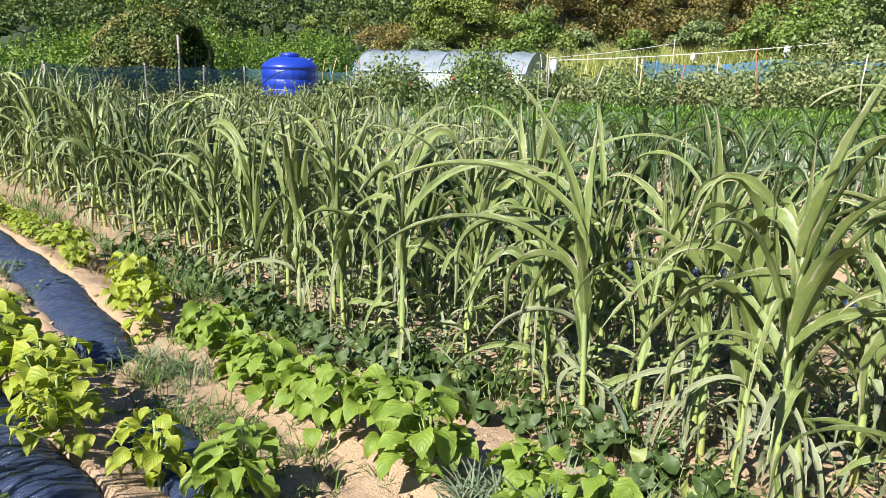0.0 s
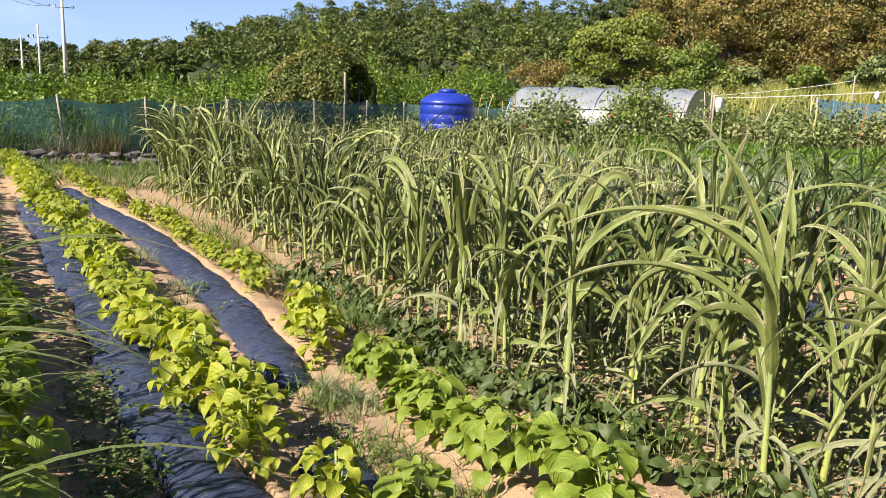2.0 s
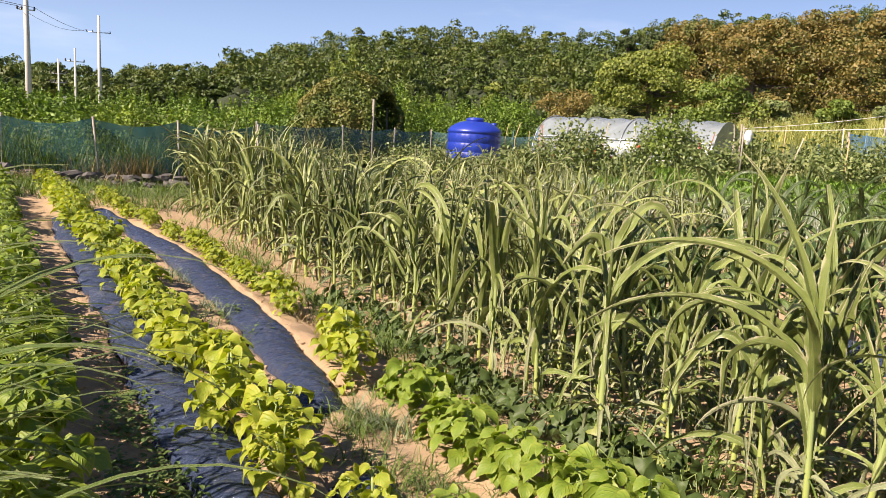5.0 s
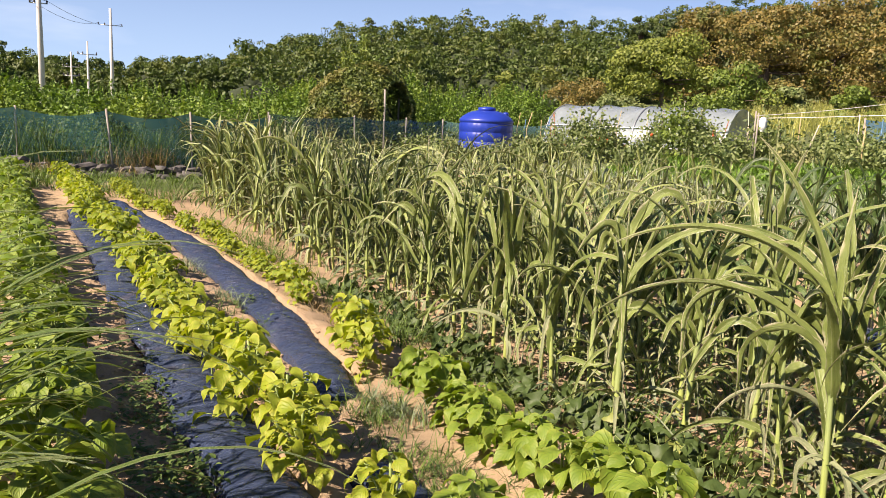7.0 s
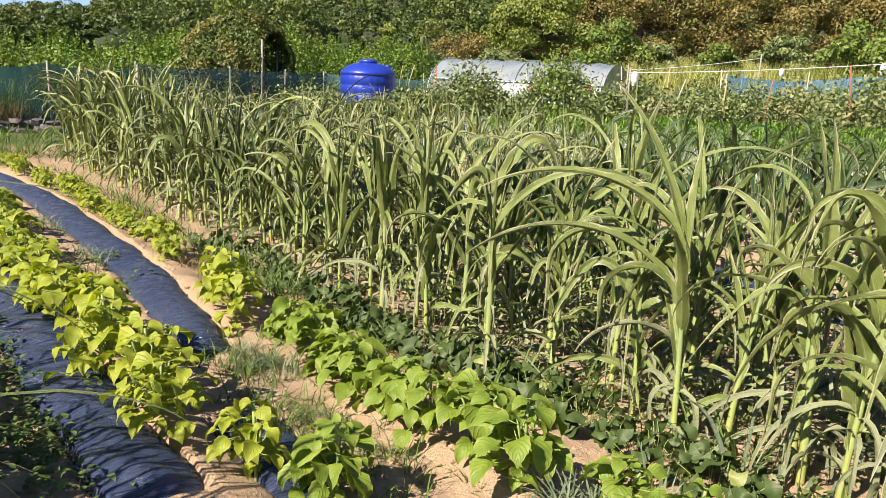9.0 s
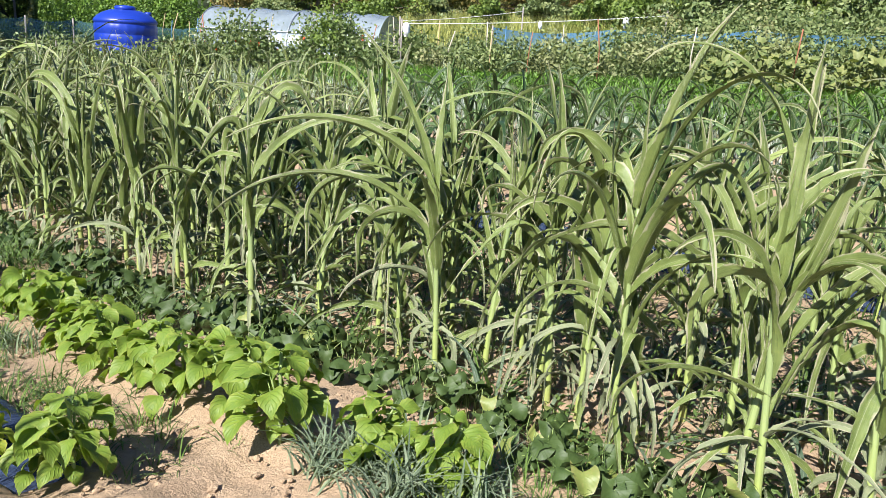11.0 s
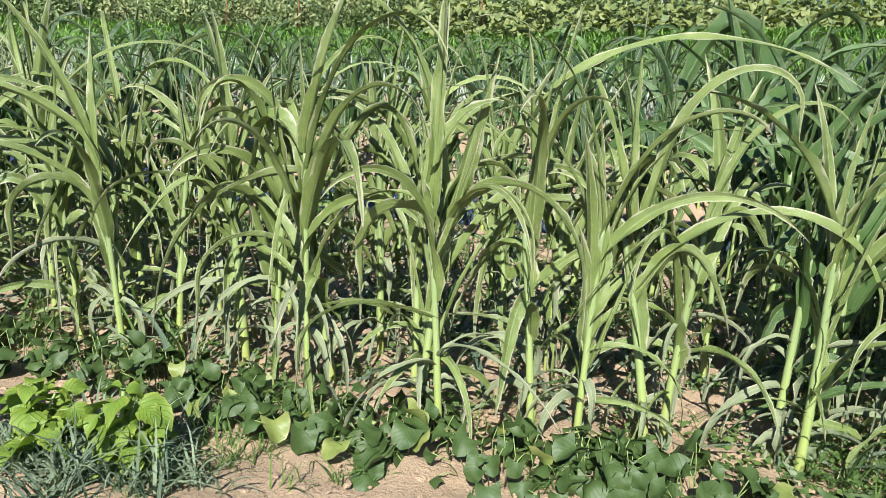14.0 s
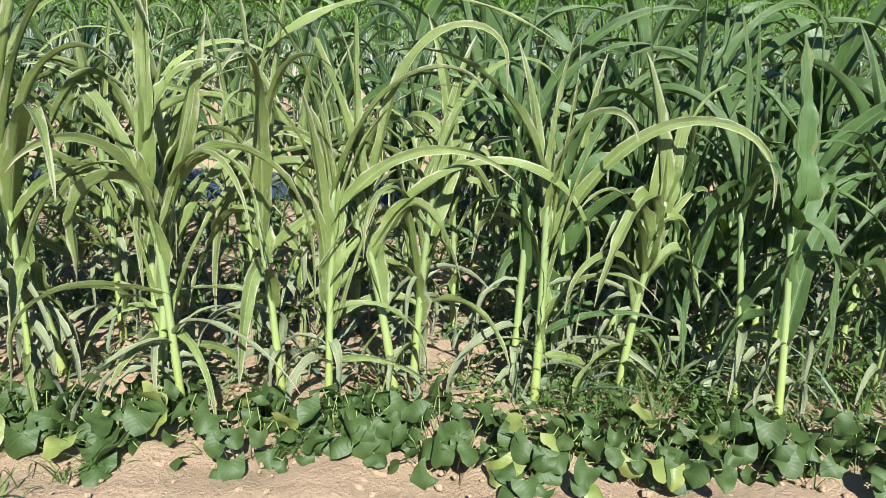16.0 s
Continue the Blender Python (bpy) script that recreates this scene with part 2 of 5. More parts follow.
def soil_material():
    m, nt, b = nodes_of("sandy_soil")
    co = nt.nodes.new("ShaderNodeTexCoord").outputs["Object"]
    big = noise_node(nt, 0.9, 5.0, 0.6, co)
    mid = noise_node(nt, 9.0, 6.0, 0.65, co)
    fine = noise_node(nt, 70.0, 4.0, 0.7, co)
    col = mix(nt, big, (0.22, 0.14, 0.08), (0.42, 0.295, 0.18))
    col = mix(nt, math_node(nt, "MULTIPLY", mid, 0.6), col, (0.54, 0.41, 0.275))
    col = mix(nt, math_node(nt, "MULTIPLY", math_node(nt, "SUBTRACT", fine, 0.45), 1.6, clamp=True), col, (0.22, 0.15, 0.09))
    # grassy land beyond the beds
    xyz = nt.nodes.new("ShaderNodeSeparateXYZ")
    nt.links.new(co, xyz.inputs[0])
    edge = math_node(nt, "MULTIPLY", math_node(nt, "SUBTRACT", big, 0.5), 3.0)
    far_y = math_node(nt, "MULTIPLY", math_node(nt, "SUBTRACT", math_node(nt, "ADD", xyz.outputs[1], edge), 15.5), 1.2, clamp=True)
    far_x = math_node(nt, "MULTIPLY", math_node(nt, "SUBTRACT", math_node(nt, "ADD", xyz.outputs[0], edge), 9.6), 1.5, clamp=True)
    far = math_node(nt, "MAXIMUM", far_y, far_x)
    green = mix(nt, mid, (0.03, 0.065, 0.015), (0.085, 0.13, 0.04))
    col = mix(nt, math_node(nt, "MULTIPLY", far, 0.9), col, green)
    nt.links.new(col, b.inputs["Base Color"])
    b.inputs["Roughness"].default_value = 0.95
    h = math_node(nt, "ADD", math_node(nt, "MULTIPLY", mid, 1.0), math_node(nt, "MULTIPLY", fine, 0.5))
    bump(nt, b, h, 0.8, 0.03)
    return m


SOIL = soil_material()


def film_material(name, col, rough):
    m, nt, b = nodes_of(name)
    co = nt.nodes.new("ShaderNodeTexCoord").outputs["Object"]
    mp = nt.nodes.new("ShaderNodeMapping")
    mp.inputs["Scale"].default_value = (1.0, 9.0, 1.0)
    mp.inputs["Rotation"].default_value = (0, 0, radians(14))
    nt.links.new(co, mp.inputs[0])
    wr = noise_node(nt, 5.0, 5.0, 0.6, mp.outputs[0])
    dust = noise_node(nt, 6.0, 6.0, 0.7, co)
    f = math_node(nt, "MULTIPLY", math_node(nt, "SUBTRACT", dust, 0.56), 3.0, clamp=True)
    nt.links.new(mix(nt, math_node(nt, "MULTIPLY", f, 0.5), col, (0.30, 0.22, 0.15)), b.inputs["Base Color"])
    nt.links.new(math_node(nt, "ADD", math_node(nt, "MULTIPLY", f, 0.3), rough), b.inputs["Roughness"])
    bump(nt, b, wr, 1.0, 0.06)
    return m


FILM = film_material("black_mulch_film", (0.042, 0.062, 0.12), 0.17)


# ---- mesh building ----
class Build:
    """Collects vertex grids into one mesh with a UV map."""

    def __init__(self):
        self.v, self.f, self.uv = [], [], []

    def grid(self, P, U=None, close=False):
        P = np.asarray(P, float)
        n, c = P.shape[:2]
        k0 = len(self.v)
        self.v.extend(map(tuple, P.reshape(-1, 3)))
        cols = c if close else c - 1
        for i in range(n - 1):
            for j in range(cols):
                j2 = (j + 1) % c
                self.f.append((k0 + i * c + j, k0 + i * c + j2, k0 + (i + 1) * c + j2, k0 + (i + 1) * c + j))
                a0, a1, b0, b1 = j / cols, (j + 1) / cols, i / (n - 1), (i + 1) / (n - 1)
                self.uv.extend(((a0, b0), (a1, b0), (a1, b1), (a0, b1)))
        return self

    def face(self, pts):
        k0 = len(self.v)
        self.v.extend(tuple(map(float, p)) for p in pts)
        self.f.append(tuple(range(k0, k0 + len(pts))))
        self.uv.extend([(0.5, 0.5)] * len(pts))
        return self

    def box(self, cx, cy, cz, sx, sy, sz):
        x0, x1, y0, y1, z0, z1 = cx - sx / 2, cx + sx / 2, cy - sy / 2, cy + sy / 2, cz - sz / 2, cz + sz / 2
        q = [(x0, y0, z0), (x1, y0, z0), (x1, y1, z0), (x0, y1, z0), (x0, y0, z1), (x1, y0, z1), (x1, y1, z1), (x0, y1, z1)]
        for a in ((3, 2, 1, 0), (4, 5, 6, 7), (0, 1, 5, 4), (1, 2, 6, 5), (2, 3, 7, 6), (3, 0, 4, 7)):
            self.face([q[i] for i in a])
        return self

    def tube(self, path, radii, sides=8):
        path = np.asarray(path, float)
        t = np.gradient(path, axis=0)
        t /= np.linalg.norm(t, axis=1)[:, None] + 1e-9
        ref = np.array([1.0, 0, 0]) if abs(t[0][0]) < 0.9 else np.array([0, 1.0, 0])
        a = np.cross(t, ref)
        a /= np.linalg.norm(a, axis=1)[:, None] + 1e-9
        b = np.cross(t, a)
        ang = np.arange(sides) * 2 * np.pi / sides
        r = np.broadcast_to(np.asarray(radii, float), (len(path),))
        P = path[:, None] + r[:, None, None] * (np.cos(ang)[None, :, None] * a[:, None] + np.sin(ang)[None, :, None] * b[:, None])
        self.grid(P, close=True)
        k0 = len(self.v) - len(path) * sides
        self.f.append(tuple(range(k0, k0 + sides))[::-1])
        self.f.append(tuple(range(k0 + (len(path) - 1) * sides, k0 + len(path) * sides)))
        self.uv.extend([(0.5, 0.0)] * sides + [(0.5, 1.0)] * sides)
        return self

    def mesh(self, name, mat, smooth=True):
        me = bpy.data.meshes.new(name)
        me.from_pydata(self.v, [], self.f)
        layer = me.uv_layers.new(name="UVMap")
        layer.data.foreach_set("uv", np.asarray(self.uv, np.float32).ravel())
        me.materials.append(mat)
        if smooth:
            me.polygons.foreach_set("use_smooth", np.ones(len(me.polygons), bool))
        me.update()
        return me


def part(name, build, mat, parent=None, label="", smooth=True):
    me = build if isinstance(build, bpy.types.Mesh) else build.mesh(name, mat, smooth)
    ob = new(name, me)
    if parent:
        ob.parent = parent
    if label:
        tagged(ob, label)
    return ob


def quads(name, P, mat, smooth=False):
    """Many loose quads, P of shape (n, 4, 3), as one mesh."""
    n = len(P)
    me = bpy.data.meshes.new(name)
    me.vertices.add(n * 4)
    me.vertices.foreach_set("co", np.asarray(P, np.float32).ravel())
    me.loops.add(n * 4)
    me.loops.foreach_set("vertex_index", np.arange(n * 4, dtype=np.int32))
    me.polygons.add(n)
    me.polygons.foreach_set("loop_start", np.arange(0, n * 4, 4, dtype=np.int32))
    me.materials.append(mat)
    me.update(calc_edges=True)
    return me


def leaf_quads(C, out, size, rng, flat=0.6):
    """Leaf-shaped quads at the places C, turned roughly outward along out."""
    n = len(C)
    nrm = out + rng.normal(0, flat, (n, 3))
    nrm /= np.linalg.norm(nrm, axis=1)[:, None] + 1e-9
    t = np.cross(nrm, rng.normal(0, 1, (n, 3)))
    t /= np.linalg.norm(t, axis=1)[:, None] + 1e-9
    b = np.cross(nrm, t)
    s = size * rng.uniform(0.6, 1.4, n)[:, None]
    return np.stack([C - t * s, C - b * s * 0.55 + nrm * s * 0.15, C + t * s, C + b * s * 0.55 + nrm * s * 0.15], 1)


def ellipsoid_shell(c, r, n, rng, low=-0.4, thick=0.25):
    d = rng.normal(0, 1, (n, 3))
    d /= np.linalg.norm(d, axis=1)[:, None]
    d[:, 2] = np.where(d[:, 2] < low, -d[:, 2], d[:, 2])
    k = 1 - thick * rng.random(n) ** 2
    return c + d * np.asarray(r) * k[:, None], d


def blade(L, W, az, el0, droop, p=1.5, twist=0.0, swing=0.0, base=(0, 0, 0), n=14, cols=5, fold=0.35, wave=0.10, freq=3.0, ph=0.0, tip=0.62, roll=0.0, kink=None):
    """A strap leaf that leaves its base at the angle el0 and bends over by droop (degrees)."""
    s = np.linspace(0, 1, n)
    bend = s ** p if kink is None else 0.25 * s + 0.75 / (1 + np.exp(-(s - kink) * 24))
    el = np.radians(np.maximum(el0 - droop * bend, -86 + 6 * np.sin(9 * s + ph)))
    a = np.radians(az + swing * s)
    D = np.stack([np.cos(el) * np.cos(a), np.cos(el) * np.sin(a), np.sin(el)], 1)
    P = np.asarray(base, float) + np.concatenate([[np.zeros(3)], np.cumsum((D[1:] + D[:-1]) / 2 * L / (n - 1), 0)])
    side = np.stack([-np.sin(a), np.cos(a), 0 * a], 1)
    nrm = np.cross(D, side)
    tw = np.radians(twist) * s ** 1.3 + np.radians(roll) * np.minimum(1, s / 0.25)
    S = side * np.cos(tw)[:, None] + nrm * np.sin(tw)[:, None]
    Q = np.cross(D, S)
    w = W * np.minimum(1, (s + 0.04) / 0.16) ** 0.5 * np.maximum(1 - s, 0.006) ** tip * 1.12
    w = w * (1 + 0.07 * np.sin(23 * s + 3 * ph) + 0.05 * np.sin(41 * s + 5 * ph))
    c = np.linspace(-1, 1, cols)
    c = np.sign(c) * np.abs(c) ** 1.7
    up = fold * np.abs(c)[None] * (1 - 0.5 * s)[:, None] + wave * np.sin(2 * np.pi * freq * s[:, None] + ph + 2.0 * np.sign(c)[None]) * (np.abs(c) ** 2)[None]
    up = up + 0.6 * wave * np.sin(2 * np.pi * freq * 2.3 * s[:, None] + 2 * ph - 1.7 * np.sign(c)[None]) * (np.abs(c) ** 3)[None]
    return P[:, None] + S[:, None] * (c[None] * w[:, None] / 2)[..., None] + Q[:, None] * (up * w[:, None] / 2)[..., None]


def broad(L, W, az, el0, droop, base, kind="ovate", n=9, cols=5, cup=0.25, rng=None, roll=0.0, crinkle=0.10):
    """A broad leaf: ovate with a toothed edge, or heart-shaped."""
    s = np.linspace(0, 1, n)
    el = np.radians(el0 - droop * s)
    a = radians(az)
    D = np.stack([np.cos(el) * math.cos(a), np.cos(el) * math.sin(a), np.sin(el)], 1)
    P = np.asarray(base, float) + np.concatenate([[np.zeros(3)], np.cumsum((D[1:] + D[:-1]) / 2 * L / (n - 1), 0)])
    side = np.tile([-math.sin(a), math.cos(a), 0.0], (n, 1))
    nrm = np.cross(D, side)
    r = radians(roll)
    side, nrm = side * math.cos(r) + nrm * math.sin(r), nrm * math.cos(r) - side * math.sin(r)
    if kind == "ovate":
        w = W * (np.sin(np.pi * np.clip(s, 0, 1) ** 0.62) ** 1.15 + 0.012)
        w[1:-1] *= 1 + 0.05 * (-1) ** np.arange(n - 2)
    else:
        w = W * np.clip(1 - s ** 2.8, 0, 1) ** 0.62 + 0.003
    c = np.linspace(-1, 1, cols)
    j = 0 if rng is None else rng.uniform(0, 6)
    up = cup * np.abs(c)[None] ** 1.4 - crinkle * np.sin(9 * s[:, None] + j + 1.3 * np.sign(c)[None]) * np.abs(c)[None] ** 1.5
    G = P[:, None] + side[:, None] * (c[None] * w[:, None] / 2)[..., None] + nrm[:, None] * (up * w[:, None] / 2)[..., None]
    if kind == "heart":
        G = G - D[:, None] * (0.28 * L * (np.abs(c) ** 1.5)[None] * (1 - s)[:, None] ** 2)[..., None]
    return G


# ---- the lie of the land ----
def smooth_interp(x, xs, ys):
    x = np.asarray(x, float)
    return sum(np.interp(x + o, xs, ys) for o in (-0.6, -0.3, 0, 0.3, 0.6)) / 5


RIDGE_AZ = (-60, -20, 0.2, 3.4, 6.5, 10.4, 14.2, 17.3, 21.2, 26.1, 29.5, 34.3, 38.4, 43.1, 46.1, 49.7, 56, 65, 80, 130)
RIDGE_EL = (5.2, 5.8, 6.0, 5.5, 5.0, 5.4, 5.4, 5.7, 6.6, 6.9, 7.2, 7.1, 7.1, 7.4, 7.9, 8.5, 8.5, 8.6, 8.0, 6.0)


def lie(x, y):
    """Height of the bare land without clods and noise."""
    x, y = np.asarray(x, float), np.asarray(y, float)
    z = smooth_interp(x, (-40, -3, -0.5, 0, 3.6, 6.3, 9.5, 13, 20, 60), (0.5, 0.25, 0.06, 0.0, -0.40, -0.33, 0.12, 0.90, 1.05, 3.6))
    z = z - 0.04 * np.clip(y / 3, 0, 1)
    z = z + np.clip(1.5 - y, 0, 9) * 0.055 * np.clip((x - 9) / 4, 0, 1)
    z = z - 0.2 * np.clip((y - 2.5) / 6, 0, 1) * np.clip((x - 9) / 4, 0, 1) * np.clip((22 - x) / 6, 0, 1)
    k = np.clip((y - 13) / 6, 0, 1)
    z = z * (1 - k) + np.clip(z, -0.2, 0.65 + np.clip(x - 17, 0, 60) * 0.075) * k
    d = np.hypot(x, y)
    az = np.degrees(np.arctan2(x, y))
    el = np.interp(az, RIDGE_AZ, RIDGE_EL)
    top = 140 * np.tan(np.radians(el)) - 8.5
    t = np.clip((d - 62) / 75, 0, 1)
    return z + np.where(y > -20, np.maximum(top, 0), 4) * (t * t * (3 - 2 * t))


def ground_z(x, y):
    x, y = np.asarray(x, float), np.asarray(y, float)
    z = lie(x, y)
    near = (y > 0.5) & (y < 17)
    for cx, h in ((0.0, 0.05), (0.78, 0.05), (1.78, 0.05)):
        z = z + np.where(near, h * np.exp(-((x - cx) / 0.16) ** 2), 0)
    f = np.clip((40 - np.hypot(x, y)) / 30, 0, 1)
    z = z + f * (0.012 * np.sin(7.1 * x + 3.3 * y) * np.sin(5.3 * y - 2.2 * x) + 0.008 * np.sin(17 * x - 9 * y) * np.sin(13 * y + 5 * x))
    return z


def gz(x, y):
    return float(ground_z(x, y))


rng = np.random.default_rng(7)


FILMS = ((0.44, 0.80, 2.3, 11.5, 0.008), (1.20, 1.46, 3.72, 13.0, None), (0.98, 1.24, 2.2, 2.95, 0.0), (5.8, 6.35, -7.0, 12.0, 0.0))


def film_edges(f, y):
    """The two edges of a film strip; the second bed bows out half way."""
    xa, xb, y0, y1, bend = f
    if bend is None:
        k = np.sin(np.pi * np.clip((y - 3.4) / 9.0, 0, 1))
        return xa + 0.25 * k, xb + 0.37 * k
    return xa + bend * (y - y0), xb + bend * (y - y0)


def ground():
    xs = np.concatenate([-np.geomspace(700, 2.0, 26), np.arange(-1.9, 4.2, 0.045), np.arange(4.2, 14, 0.3), np.geomspace(14, 900, 34)])
    ys = np.concatenate([-np.geomspace(700, 3.2, 24), np.arange(-3.1, 7.0, 0.05), np.arange(7, 20, 0.25), np.geomspace(20, 900, 34)])
    X, Y = np.meshgrid(xs, ys)
    Z = ground_z(X, Y)
    near = np.clip((9 - np.hypot(X - 1.5, Y - 2)) / 4, 0, 1)
    lump = np.zeros_like(Z)
    for k, (f, h) in enumerate(((11, 0.012), (23, 0.008), (47, 0.006))):
        for j in range(3):
            a = rng.uniform(0, 6.28)
            lump += h * np.sin(f * (X * math.cos(a) + Y * math.sin(a)) + rng.uniform(0, 6))
    Z = Z + near * lump * 0.5
    for f in FILMS:
        ea, eb = film_edges(f, Y)
        Z = np.where((X > ea + 0.02) & (X < eb - 0.02) & (Y > f[2] + 0.04) & (Y < f[3]), Z - 0.07, Z)
    B = Build()
    B.grid(np.stack([X, Y, Z], -1))
    tagged(part("ground", B, SOIL), "light sandy soil of a vegetable field with furrows", "ground", kind="structure")


ground()


# ---- sorghum ----
def stalk_path(h, lean_az, lean, n=9):
    s = np.linspace(0, 1, n)
    a = radians(lean_az)
    return np.stack([math.cos(a) * lean * s ** 1.5, math.sin(a) * lean * s ** 1.5, h * s], 1)


def sheathed(path, rad, r, sides=9):
    """A stalk wrapped in leaf sheaths, each a little wider at its top."""
    s = np.linspace(0, 1, 25)
    k = np.linspace(0, 1, len(path))
    p = np.stack([np.interp(s, k, path[:, j]) for j in range(3)], 1)
    f = (s * 6) % 1.0
    rr = rad * (1.12 - 0.38 * s) * (0.97 + 0.13 * f)
    p = np.concatenate([[p[0] - (0, 0, 0.06)], p])
    return Build().tube(p, np.concatenate([[rr[0]], rr]), sides)


def hanging(r, path, n):
    """Limp lower leaves that arch out and hang to the soil."""
    out = []
    for _ in range(n):
        f = r.uniform(0.10, 0.45)
        at = np.array([np.interp(f, np.linspace(0, 1, len(path)), path[:, j]) for j in range(3)])
        out.append(blade(r.uniform(0.35, 0.72), r.uniform(0.022, 0.044), r.uniform(0, 360), r.uniform(35, 75), r.uniform(110, 165), r.uniform(0.45, 0.9), r.uniform(-120, 120), r.uniform(-40, 40), at, 16, 5, 0.6, 0.3, 4, r.uniform(0, 6), roll=r.uniform(-70, 70)))
    return out


def sorghum_parts(r, tall=1.0, az=None, arch=1.0, wide=1.0, limp=3):
    """The stalk and the leaves of one plant, as grids round its foot."""
    az = 90 + r.uniform(-50, 50) if az is None else az
    h = r.uniform(0.74, 0.92) * tall
    path = stalk_path(h, r.uniform(0, 360), r.uniform(0.0, 0.08))
    st = sheathed(path, r.uniform(0.012, 0.017), r)
    leaves = []
    k = int(r.integers(11, 15))
    for i in range(k):
        f = 0.16 + 0.84 * (i / (k - 1)) ** 0.8
        at = np.array([np.interp(f, np.linspace(0, 1, len(path)), path[:, j]) for j in range(3)])
        a = az + 180 * (i % 2) + r.uniform(-30, 30)
        leaves.append(random_leaf(r, at, a, f, tall, arch, wide))
    leaves += [(g, True) for g in withered(r, path, limp)] + [(g, True) for g in hanging(r, path, 1)] + [(g, False) for g in hanging(r, path, 1 + limp)]
    return st, leaves


def random_leaf(r, at, a, f, tall=1.0, arch=1.0, wide=1.0):
    """A leaf for the height f of a stalk: withered low down, bent over in the middle, upright at the top."""
    ph, k = r.uniform(0, 6), r.random()
    if f < 0.27:
        return blade(r.uniform(0.22, 0.5), r.uniform(0.022, 0.042), a, r.uniform(35, 80), r.uniform(170, 260), r.uniform(0.5, 1.0), r.uniform(-200, 200), r.uniform(-60, 60), at, 12, 5, 0.7, 0.35, 3, ph), True
    if k < 0.24:
        # snapped over and hanging straight down
        return blade(r.uniform(0.45, 0.9) * tall, r.uniform(0.035, 0.085) * wide, a, r.uniform(66, 86), r.uniform(130, 175), 1.0, r.uniform(-90, 90), r.uniform(-30, 30), at, 30, 5, 0.8, 0.22, 4, ph, roll=r.uniform(-70, 70), kink=r.uniform(0.25, 0.6)), False
    if k < (0.48 if f < 0.6 else 0.60):
        # upright, the narrow ones rolled up by the drought
        rolled = r.random() < 0.45
        return blade(r.uniform(0.45, 0.78) * tall, (r.uniform(0.014, 0.03) if rolled else r.uniform(0.04, 0.085) * wide), a, r.uniform(74, 90), r.uniform(-4, 32), r.uniform(1.6, 3.2), r.uniform(-90, 90), r.uniform(-20, 20), at, 16, 5, 1.9 if rolled else 1.2, 0.12, 3, ph, roll=r.uniform(-85, 85)), False
    # long arch
    return blade(r.uniform(0.6, 1.15) * tall, r.uniform(0.024, 0.07) * wide, a, r.uniform(64, 86), r.uniform(80, 230) * arch, r.uniform(1.1, 3.2), r.uniform(-80, 80), r.uniform(-40, 40), at, 24, 5, 0.9, 0.2, 4, ph, roll=r.uniform(-60, 60)), False


def withered(r, path, n):
    """Pale dead leaves that hang close to the stalk."""
    out = []
    for _ in range(n):
        f = r.uniform(0.15, 0.6)
        at = np.array([np.interp(f, np.linspace(0, 1, len(path)), path[:, j]) for j in range(3)])
        out.append(blade(r.uniform(0.28, 0.62), r.uniform(0.018, 0.036), r.uniform(0, 360), r.uniform(30, 80), r.uniform(200, 300), r.uniform(0.35, 0.8), r.uniform(-250, 250), r.uniform(-60, 60), at, 14, 5, 0.8, 0.4, 4, r.uniform(0, 6)))
    return out


SORGHUM_TAGS = dict(label="tall green sorghum plant with arching drought-curled leaves", category="crop plant")


def sorghum_near(x, y, r, leafmat=None, **kw):
    """A plant close to the path: each leaf is a part of its own."""
    root = new("sorghum_plant")
    root.location = (x, y, gz(x, y))
    tagged(root, **SORGHUM_TAGS, group="sorghum row")
    st, leaves = sorghum_parts(r, **kw)
    part("stalk", st, STALK, root, "smooth pale green stalk with yellow foot")
    for g, dry in leaves:
        part("leaf", Build().grid(g), SORGHUM_DRY if dry else (leafmat or SORGHUM_LEAF), root, "withered grey-green lower leaf" if dry else "")
    return root


def coarse(g, rows, cols=3):
    """The same leaf with fewer points, for plants further off."""
    i = np.round(np.linspace(0, g.shape[0] - 1, rows)).astype(int)
    j = np.round(np.linspace(0, g.shape[1] - 1, cols)).astype(int)
    return g[i][:, j]


def sorghum_far_kind(r, leafmat, **kw):
    root = new("sorghum_plant")
    tagged(root, **SORGHUM_TAGS, group="sorghum row")
    st, leaves = sorghum_parts(r, **kw)
    part("stalk", st, STALK, root)
    a, b = Build(), Build()
    for g, dry in leaves:
        (b if dry else a).grid(coarse(g, 8) if dry else coarse(g, 12))
    part("leaves", a, leafmat, root)
    part("dry_leaves", b, SORGHUM_DRY, root, "withered lower leaves")
    return root


r = np.random.default_rng(11)


